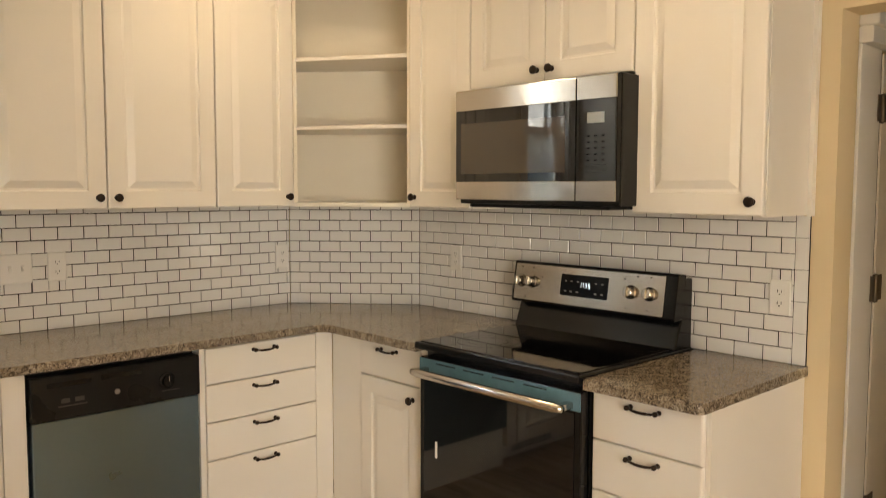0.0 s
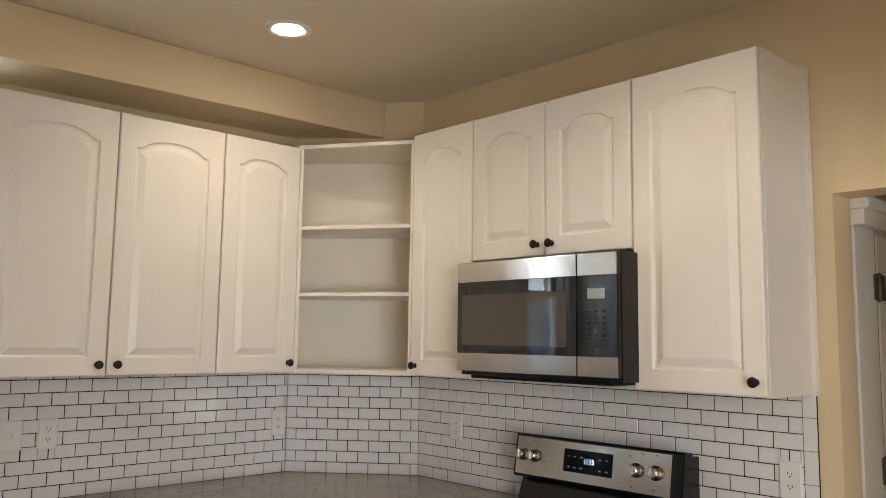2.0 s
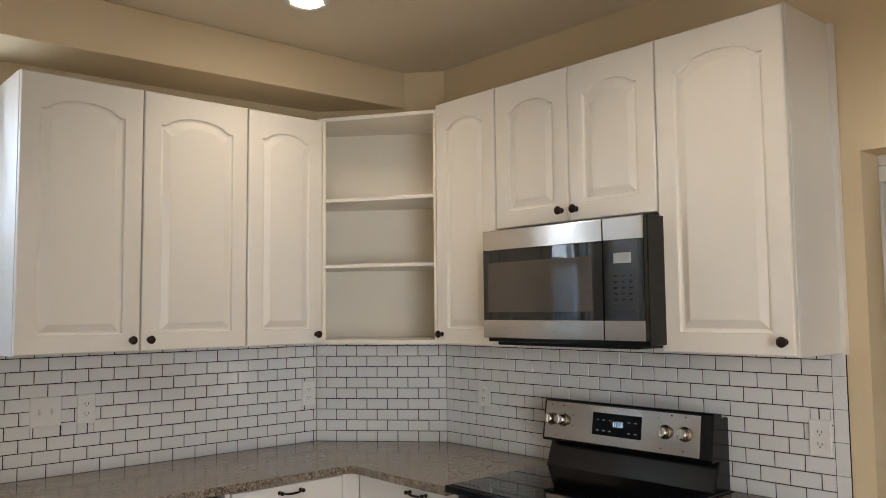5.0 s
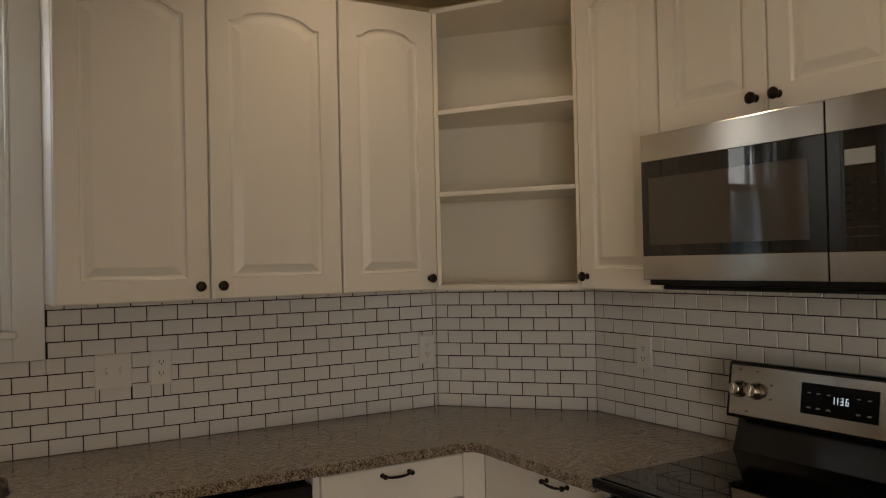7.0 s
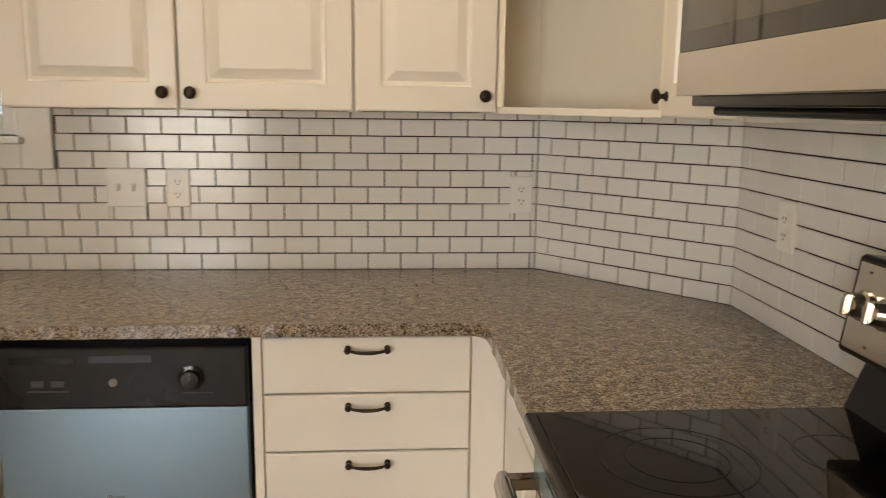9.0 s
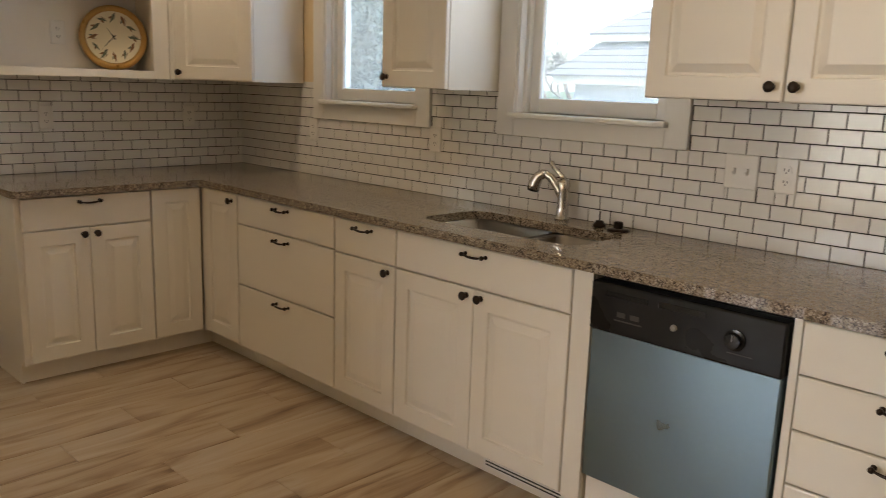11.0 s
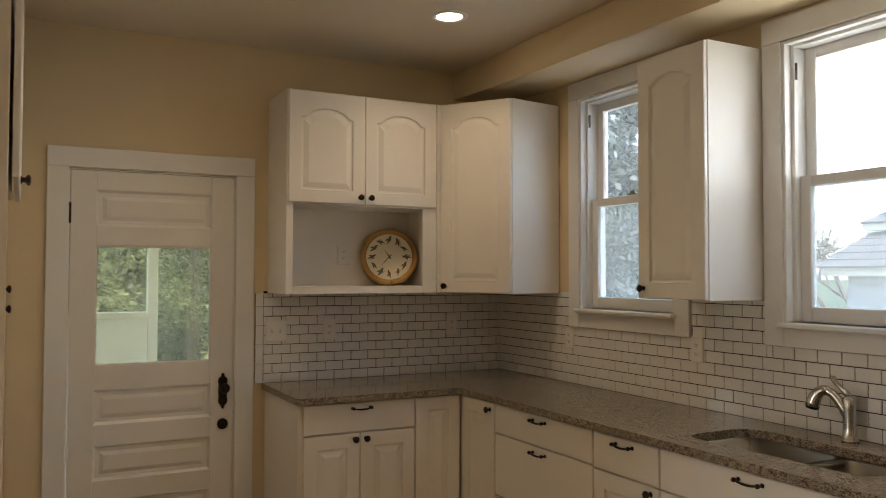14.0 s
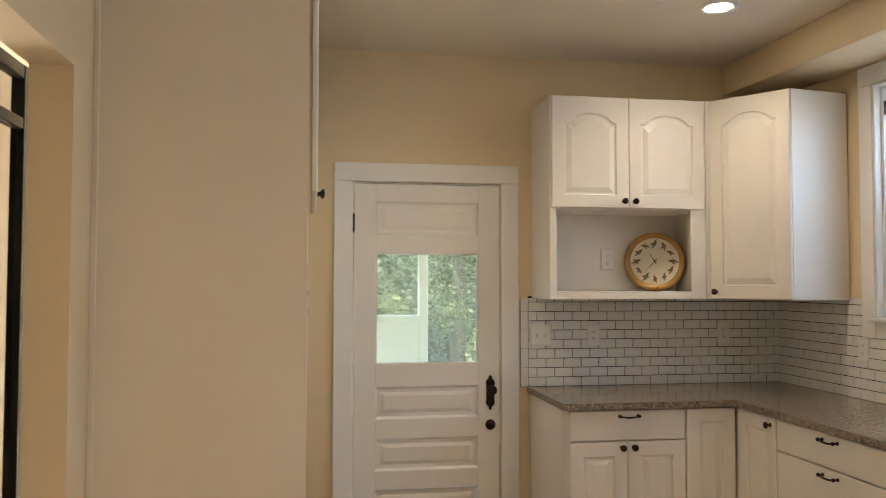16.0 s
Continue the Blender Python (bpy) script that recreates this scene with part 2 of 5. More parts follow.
M_SLOT = mat("outlet_slot", (0.05, 0.045, 0.04), 0.6, bump=0.0)
M_GOLD = mat("gold_clock_rim", (0.46, 0.275, 0.085), 0.3, 0.35, var=0.15, scale=12, bump=0.05)
M_FACE = mat("clock_face", (0.80, 0.74, 0.58), 0.5, var=0.03, bump=0.0)
M_INK = mat("clock_ink", (0.03, 0.03, 0.025), 0.5, bump=0.0)
M_BIRD1 = mat("bird_grey_green", (0.13, 0.15, 0.11), 0.6, var=0.4, scale=90, bump=0.0)
M_BIRD2 = mat("bird_brown", (0.22, 0.11, 0.05), 0.6, var=0.4, scale=90, bump=0.0)
M_PANEL = mat("enclosure_cream_paint", (0.79, 0.71, 0.585), 0.45, var=0.03, scale=2.0, fine=200, bump=0.05)
M_MAT = mat("coir_mat", (0.46, 0.335, 0.20), 0.95, var=0.35, scale=60, fine=420, bump=1.0, bump_scale=350, dist=0.01)
M_GRANITE = granite_mat()
M_PLANK = plank_mat()
M_JOINT = mat("floor_joint", (0.30, 0.245, 0.18), 0.8, var=0.1)
M_GLASS = glass_mat("window_glass")
# Door glass is tinted to tone down the bright view outside.
M_GLASSD = dusty_glass_mat("door_glass", (0.70, 0.69, 0.58), 0.13)
M_GLASSW = dusty_glass_mat("hazy_window_glass", (0.95, 0.96, 0.97), 0.05)
# Lower sash: tint dims the bright outdoors, veil paints haze; no mesh.
M_GLASSL = dusty_glass_mat("dimmed_window_glass", (0.43, 0.46, 0.49), 0.13)
M_LAMP = glow_mat("lamp_lens", (1.0, 0.86, 0.66), 3.0)
M_LCD = glow_mat("clock_digits", (0.75, 0.9, 1.0), 0.09)
M_BLACKSTEEL = mat("black_steel", (0.012, 0.012, 0.012), 0.45, 0.3, bump=0.02)
M_PRINT = mat("pale_print", (0.20, 0.19, 0.18), 0.5, bump=0.0)
M_LCDOFF = mat("grey_display", (0.35, 0.38, 0.38), 0.25, bump=0.0)
M_STREAK = mat("hinge_brass", (0.16, 0.13, 0.10), 0.4, 0.8, var=0.2, bump=0.05)


# ---------- mesh helpers ----------
def link_mesh(name, bm, material, smooth=False):
    me = bpy.data.meshes.new(name)
    bmesh.ops.recalc_face_normals(bm, faces=bm.faces[:])
    bm.to_mesh(me)
    bm.free()
    me.materials.append(material)
    if smooth:
        for p in me.polygons:
            p.use_smooth = True
    return new(name, me)


def part(name, bm, material, parent, label="", smooth=False, bevel=0.0, seg=2):
    ob = link_mesh(name, bm, material, smooth)
    ob.parent = parent
    if label:
        ob["label"] = label
    if bevel:
        md = ob.modifiers.new("bevel", "BEVEL")
        md.width, md.segments, md.limit_method, md.angle_limit = bevel, seg, "ANGLE", radians(35)
    return ob


def thing(name, m, label, category, group="", kind=""):
    ob = new(name)
    ob.empty_display_size = 0.1
    ob.matrix_world = m
    return tagged(ob, label, category, group, kind)


def structure(name, bm, material, label, category="", bevel=0.0):
    ob = link_mesh(name, bm, material)
    if bevel:
        md = ob.modifiers.new("bevel", "BEVEL")
        md.width, md.segments, md.limit_method = bevel, 2, "ANGLE"
    return tagged(ob, label, category, kind="structure")


def add_box(bm, x0, x1, y0, y1, z0, z1):
    v = [bm.verts.new(c) for c in ((x0, y0, z0), (x1, y0, z0), (x1, y1, z0), (x0, y1, z0),
                                   (x0, y0, z1), (x1, y0, z1), (x1, y1, z1), (x0, y1, z1))]
    for f in ((0, 3, 2, 1), (4, 5, 6, 7), (0, 1, 5, 4), (1, 2, 6, 5), (2, 3, 7, 6), (3, 0, 4, 7)):
        bm.faces.new([v[i] for i in f])
    return v


def box(x0, x1, y0, y1, z0, z1):
    bm = bmesh.new()
    add_box(bm, min(x0, x1), max(x0, x1), min(y0, y1), max(y0, y1), min(z0, z1), max(z0, z1))
    return bm


def boxes(*rows):
    bm = bmesh.new()
    for r in rows:
        add_box(bm, *r)
    return bm


def loft(loops, cap0=True, cap1=True, closed=True):
    bm = bmesh.new()
    rings = [[bm.verts.new(p) for p in lp] for lp in loops]
    n = len(rings[0])
    for a, b in zip(rings, rings[1:]):
        for i in range(n if closed else n - 1):
            j = (i + 1) % n
            bm.faces.new((a[i], a[j], b[j], b[i]))
    if cap0:
        bm.faces.new(rings[0])
    if cap1:
        bm.faces.new(rings[-1])
    return bm


def lathe(profile, seg=20, axis="z", at=(0, 0, 0)):
    """profile: (radius, height) rows along the axis."""
    loops = []
    for r, h in profile:
        lp = []
        for i in range(seg):
            a = 2 * math.pi * i / seg
            c, s = max(r, 1e-5) * math.cos(a), max(r, 1e-5) * math.sin(a)
            p = {"z": (c, s, h), "y": (c, h, s), "x": (h, c, s)}[axis]
            lp.append((p[0] + at[0], p[1] + at[1], p[2] + at[2]))
        loops.append(lp)
    return loft(loops)


def tube(points, radii, seg=10, squash=1.0):
    pts = [Vector(p) for p in points]
    if isinstance(radii, (int, float)):
        radii = [radii] * len(pts)
    loops = []
    up = None
    for i, p in enumerate(pts):
        d = (pts[min(i + 1, len(pts) - 1)] - pts[max(i - 1, 0)]).normalized()
        if up is None:
            up = d.orthogonal().normalized()
        up = (up - d * up.dot(d)).normalized()
        side = d.cross(up)
        loops.append([p + radii[i] * (math.cos(2 * math.pi * k / seg) * up + squash * math.sin(2 * math.pi * k / seg) * side) for k in range(seg)])
    return loft(loops)


def prism(outline, z0, z1):
    return loft([[(x, y, z0) for x, y in outline], [(x, y, z1) for x, y in outline]])


def rounded(points, radius, seg=6):
    """points: (x, y) corners; radius: one for each corner, or 0."""
    out = []
    n = len(points)
    for i, p in enumerate(points):
        r = radius if isinstance(radius, (int, float)) else radius[i]
        p = Vector(p)
        if not r:
            out.append(tuple(p))
            continue
        a, b = (Vector(points[i - 1]) - p).normalized(), (Vector(points[(i + 1) % n]) - p).normalized()
        half = a.angle(b) / 2
        d = r / math.tan(half)
        c = p + (a + b).normalized() * (r / math.sin(half))
        s, e = p + a * d - c, p + b * d - c
        ang = s.angle_signed(e)
        for k in range(seg + 1):
            w = -ang * k / seg
            out.append((c.x + s.x * math.cos(w) - s.y * math.sin(w), c.y + s.x * math.sin(w) + s.y * math.cos(w)))
    return out


# ---------- cabinet pieces, in a frame where x runs along the wall, the front faces -y and the back is at y = 0 ----------
def front_panel(x0, x1, z0, z1, yf, thick=0.019, margin=0.068, arch=0.0, plain=False):
    """A routed cabinet front: a raised field in a groove, its top edge arched where arch > 0."""
    w, h = x1 - x0, z1 - z0
    n = 21
    head = margin + (0.019 if arch else 0)
    arch = min(arch, arch * w / 0.46)

    def rect(i, y):
        pts = [(x0 + i, y, z0 + i), (x1 - i, y, z0 + i)]
        for k in range(n):
            u = 1 - k / (n - 1)
            pts.append((x0 + i + (w - 2 * i) * u, y, z1 - i))
        return pts

    def field(i, y):
        a, b = x0 + margin + i, x1 - margin - i
        pts = [(a, y, z0 + margin + i), (b, y, z0 + margin + i)]
        for k in range(n):
            u = 1 - k / (n - 1)
            s = min(1.0, abs(2 * u - 1) / 0.84)
            drop = arch * (1 - math.sqrt(max(0.0, 1 - 0.93 * s * s))) / (1 - math.sqrt(0.07)) if arch else 0
            pts.append((a + (b - a) * u, y, z1 - head - i - drop))
        return pts

    loops = [rect(0, yf + thick), rect(0, yf + 0.005), rect(0.0015, yf + 0.0015), rect(0.005, yf)]
    if not plain:
        loops += [field(0, yf), field(0.004, yf + 0.0085), field(0.012, yf + 0.0095), field(0.038, yf + 0.0005), field(0.041, yf)]
    return loft(loops)


def knob(parent, x, z, yf):
    prof = [(0.011, 0.0), (0.011, -0.002), (0.006, -0.005), (0.0055, -0.013), (0.0105, -0.017), (0.0158, -0.021),
            (0.0165, -0.025), (0.014, -0.029), (0.008, -0.0315), (0.0, -0.032)]
    return part("knob", lathe(prof, 18, "y", (x, yf, z)), M_BRONZE, parent, "dark bronze knob", smooth=True)


def pull(parent, x, z, yf, half=0.048):
    rod, rad = [], []
    for k in range(15):
        u = -1 + 2 * k / 14
        lift = 0.024 - 0.010 * abs(u) ** 6
        rod.append((x + u * half, yf - lift, z - 0.0055 * (1 - u * u)))
        rad.append(0.0028 + 0.0020 * (1 - u * u))
    bm = tube(rod, rad, 8)
    for s in (-1, 1):
        other = lathe([(0.008, 0.0), (0.008, -0.003), (0.0045, -0.007), (0.0045, -0.014), (0.0075, -0.018), (0.0085, -0.024), (0.006, -0.029), (0.0, -0.030)],
                      12, "y", (x + s * half, yf, z))
        tmp = bpy.data.meshes.new("tmp")
        other.to_mesh(tmp)
        bm.from_mesh(tmp)
        bpy.data.meshes.remove(tmp)
        other.free()
    return part("pull", bm, M_BRONZE, parent, "dark bronze arched pull", smooth=True)


SINKWALL = lambda x: pose(x, 0, 0)
RANGEWALL = lambda y: pose(0, y, 0, 0, 0, -90)
XL = -4.90
DOORWALL = lambda y: pose(XL, y, 0, 0, 0, 90)


def door_front(cab, x0, x1, z0, z1, yf, arch=0.05, knob_at=None, margin=0.068, plain=False, name="door"):
    d = part(name, front_panel(x0, x1, z0, z1, yf, margin=margin, arch=arch, plain=plain), M_CAB, cab)
    if knob_at:
        knob(d, knob_at[0], knob_at[1], yf)
    return d


def drawer_front(cab, x0, x1, z0, z1, yf, pull_dz=None):
    d = part("drawer", front_panel(x0, x1, z0, z1, yf, plain=True), M_CAB, cab)
    pull(d, (x0 + x1) / 2, z1 - 0.028 if pull_dz is None else z1 - pull_dz, yf)
    return d


G = 0.0028
UB, UT, UD = 1.410, 2.482, 0.31


def upper_cabinet(m, width, doors, label, z0=UB, arch=0.043, margin=0.068, z_top=UT):
    """doors: rows of (from, to, knob side). Carcass depth UD, doors in front of it."""
    cab = thing("wall_cabinet", m, label, "cabinet", "wall cabinets")
    t = 0.018
    part("side", box(0, t, -UD, 0.004, z0, z_top), M_CAB, cab, bevel=0.0012)
    part("side", box(width - t, width, -UD, 0.004, z0, z_top), M_CAB, cab, bevel=0.0012)
    part("bottom", box(t, width - t, -UD, 0.004, z0 + 0.006, z0 + 0.024), M_CAB, cab)
    part("top", box(t, width - t, -UD, 0.004, z_top - t, z_top), M_CAB, cab)
    part("back", box(t, width - t, -0.010, 0.004, z0 + 0.024, z_top - t), M_CAB, cab)
    for a, b, side in doors:
        k = None
        if side == "r":
            k = (b - 0.035, z0 + 0.046)
        if side == "l":
            k = (a + 0.035, z0 + 0.046)
        door_front(cab, a + G, b - G, z0 + 0.003, z_top - 0.003, -UD - 0.021, arch, k, margin)
    return cab


KICK, BD, BT = 0.10, 0.605, 0.878


def base_cabinet(m, width, label, top=BT):
    cab = thing("base_cabinet", m, label, "cabinet", "base cabinets")
    part("carcass", box(0, width, -BD, -0.01, KICK, top), M_CAB, cab, bevel=0.001)
    part("toe_kick", box(0, width, -BD + 0.07, -BD + 0.09, 0, KICK - 0.002), M_CAB, cab)
    return cab


FY = -BD - 0.021


# ---------- large structure ----------
CZ = 2.775
YS = -3.41


def wall_x(name, y0, y1, x0, x1, z1, holes, label):
    """A wall along x with rectangular openings (x0, x1, z0, z1)."""
    bm = bmesh.new()
    at = x0
    for a, b, c, d in sorted(holes):
        add_box(bm, at, a, y0, y1, 0, z1)
        if c > 0:
            add_box(bm, a, b, y0, y1, 0, c)
        add_box(bm, a, b, y0, y1, d, z1)
        at = b
    add_box(bm, at, x1, y0, y1, 0, z1)
    return structure(name, bm, M_WALL, label, "wall")


def wall_y(name, x0, x1, y0, y1, z1, holes, label):
    bm = bmesh.new()
    at = y0
    for a, b, c, d in sorted(holes):
        add_box(bm, x0, x1, at, a, 0, z1)
        if c > 0:
            add_box(bm, x0, x1, a, b, 0, c)
        add_box(bm, x0, x1, a, b, d, z1)
        at = b
    add_box(bm, x0, x1, at, y1, 0, z1)
    return structure(name, bm, M_WALL, label, "wall")


W1 = (-2.722, -2.005)
W2 = (-4.056, -3.330)
WZ0, WZ1 = 1.325, 2.455
W2Z0, W2Z1 = 1.331, 2.479
wall_x("wall_north", 0.010, 0.165, XL - 0.16, 0.16, CZ, [(*W1, WZ0, WZ1), (*W2, W2Z0, W2Z1)], "cream painted wall with two windows over the sink counter")
wall_y("wall_east", 0.010, 0.15, -3.56, 0.01, CZ, [(-3.30, -2.47, 0, 2.055)], "cream painted wall behind the range with a cased opening")
wall_y("wall_west", XL - 0.16, XL - 0.010, -3.53, 0.01, CZ, [(-2.515, -1.688, 0, 2.046)], "cream painted wall around the back door")
# East part of this opening is unseen, widened to admit fill light.
wall_x("wall_south", YS - 0.12, YS, XL - 0.01, 0.01, CZ, [(-2.92, -0.55, 0, 2.115)], "cream painted wall with a wide plain opening")
structure("wall_corner", prism([(-0.4312, 0.0095), (0.0095, -0.4870), (0.0095, 0.0095)], 0, CZ), M_WALL, "cream painted wall cut across the room corner", "wall")
structure("ceiling", box(XL - 0.16, 0.16, -3.56, 0.165, CZ, CZ + 0.12), M_CEIL, "smooth cream painted ceiling", "ceiling")
SOFFIT = [(XL - 0.008, -0.335, 2.606), (-4.2, -0.335, 2.586), (-3.0, -0.335, 2.575), (-1.9, -0.335, 2.560), (-1.15, -0.335, 2.571), (-0.127, -0.335, 2.588)]
bm = loft([[(x, y, z), (min(x, -0.432), 0.008, z), (min(x, -0.432), 0.008, CZ - 0.001), (x, y, CZ - 0.001)] for x, y, z in SOFFIT])
structure("soffit", bm, M_WALL, "cream painted boxed soffit above the wall cabinets", "soffit", bevel=0.004)
# rooms beyond the openings
structure("wall_hall_north", box(0.152, 1.9, -2.465, -2.34, 0, 2.5), M_WALL, "cream painted hall wall", "wall")
structure("wall_hall_east", box(1.9, 2.0, -3.7, -2.34, 0, 2.5), M_WALL, "cream painted hall wall", "wall")
structure("wall_hall_south", box(0.152, 1.9, -3.7, -3.58, 0, 2.5), M_WALL, "cream painted hall wall", "wall")
structure("ceiling_hall", box(0.151, 2.0, -3.7, -2.34, 2.5, 2.6), M_CEIL, "cream painted hall ceiling", "ceiling")
# Window here is unseen, added so light reaches the east wall.
wall_x("wall_far_south", -6.6, -6.48, XL, 0.6, 2.6, [(-4.6, -2.385, 0.3, 2.3)], "cream painted wall of the next room with an added window")
wf = thing("window_3", pose(0, 0, 0), "white framed window added unseen in the next room to admit fill light", "window", "", "structure")
for k in range(4):
    part("window_frame", box(-4.6 + 0.715 * k, -4.53 + 0.715 * k, -6.58, -6.46, 0.3, 2.3), M_TRIM, wf, bevel=0.004)
for k in range(3):
    a = -4.53 + 0.715 * k
    part("rail", box(a, a + 0.645, -6.57, -6.47, 0.3, 0.37), M_TRIM, wf, bevel=0.004)
    part("rail", box(a, a + 0.645, -6.57, -6.47, 2.23, 2.3), M_TRIM, wf, bevel=0.004)
    part("pane", box(a, a + 0.645, -6.545, -6.54, 0.37, 2.23), M_GLASS, wf).visible_shadow = False
structure("wall_far_west", box(XL - 0.12, XL, -6.6, -3.54, 0, 2.6), M_WALL, "cream painted wall of the next room", "wall")
structure("wall_far_east", box(0.6, 0.72, -6.6, -3.72, 0, 2.6), M_WALL, "cream painted wall of the next room", "wall")
structure("ceiling_far", box(XL - 0.12, 0.72, -6.6, -3.535, 2.6, 2.7), M_CEIL, "cream painted ceiling of the next room", "ceiling")
floor = structure("floor", box(XL - 0.16, 2.0, -6.6, 0.16, -0.12, -0.004), M_JOINT, "wood-look plank floor in warm brown and grey", "floor")

# ---------- windows ----------


def sash_window(name, x0, x1, z0, z1, zm, label, latch=False):
    w = thing(name, pose(0, 0, 0), label, "window", "", "structure")
    c = 0.093
    part("casing", boxes((x0 - c, x0, -0.014, 0.010, 1.228, z1 + 0.002), (x1, x1 + c, -0.014, 0.010, 1.228, z1 + 0.002),
                         (x0 - c, x1 + c, -0.016, 0.010, z1 + 0.002, z1 + 0.098), (x0, x1, -0.013, 0.010, 1.228, z0 - 0.022)), M_TRIM, w, "white painted flat casing", bevel=0.003)
    part("inner_moulding", boxes((x0, x0 + 0.014, -0.008, 0.03, z0, z1), (x1 - 0.014, x1, -0.008, 0.03, z0, z1), (x0 + 0.014, x1 - 0.014, -0.008, 0.03, z1 - 0.014, z1)), M_TRIM, w, bevel=0.004)
    part("window_sill", box(x0 - 0.012, x1 + 0.012, -0.045, 0.10, z0 - 0.022, z0), M_TRIM, w, "white painted stool with rounded nose", bevel=0.006)
    part("window_frame", boxes((x0 + 0.001, x0 + 0.03, 0.03, 0.15, z0, z1), (x1 - 0.03, x1 - 0.001, 0.03, 0.15, z0, z1), (x0 + 0.03, x1 - 0.03, 0.03, 0.15, z1 - 0.025, z1),
                               (x0 + 0.03, x1 - 0.03, 0.10, 0.16, z0, z0 + 0.02)), M_TRIM, w, bevel=0.002)
    for xs in (x0 + 0.0295, x1 - 0.032):
        part("pulley_slot", box(xs, xs + 0.0025, 0.034, 0.048, z1 - 0.155, z1 - 0.085), M_BRONZE, w, "dark sash pulley plate", bevel=0.001)
    a, b = x0 + 0.03, x1 - 0.03
    s = 0.048
    low = part("lower_sash", boxes((a, a + s, 0.055, 0.09, z0, zm + 0.02), (b - s, b, 0.055, 0.09, z0, zm + 0.02),
                                   (a + s, b - s, 0.055, 0.09, z0, z0 + 0.062), (a + s, b - s, 0.055, 0.09, zm - 0.022, zm + 0.02)), M_TRIM, w, bevel=0.004)
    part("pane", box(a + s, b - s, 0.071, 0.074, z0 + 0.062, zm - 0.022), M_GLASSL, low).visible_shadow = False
    if latch:
        part("latch", boxes(((a + b) / 2 - 0.03, (a + b) / 2 + 0.03, 0.05, 0.075, zm + 0.02, zm + 0.028), ((a + b) / 2 - 0.008, (a + b) / 2 + 0.022, 0.045, 0.06, zm + 0.028, zm + 0.042)), M_STREAK, low, "dark metal sash latch", bevel=0.002)
    up = part("upper_sash", boxes((a, a + s, 0.095, 0.13, zm - 0.02, z1 - 0.025), (b - s, b, 0.095, 0.13, zm - 0.02, z1 - 0.025),
                                  (a + s, b - s, 0.095, 0.13, zm - 0.02, zm + 0.02), (a + s, b - s, 0.095, 0.13, z1 - 0.07, z1 - 0.025)), M_TRIM, w, bevel=0.004)
    part("pane", box(a + s, b - s, 0.111, 0.114, zm + 0.02, z1 - 0.07), M_GLASSW, up).visible_shadow = False
    return w


sash_window("window_1", *W1, WZ0, WZ1, 1.890, "white painted double-hung window over the sink")
sash_window("window_2", *W2, W2Z0, W2Z1, 1.906, "white painted double-hung window beside the corner cabinet", latch=True)

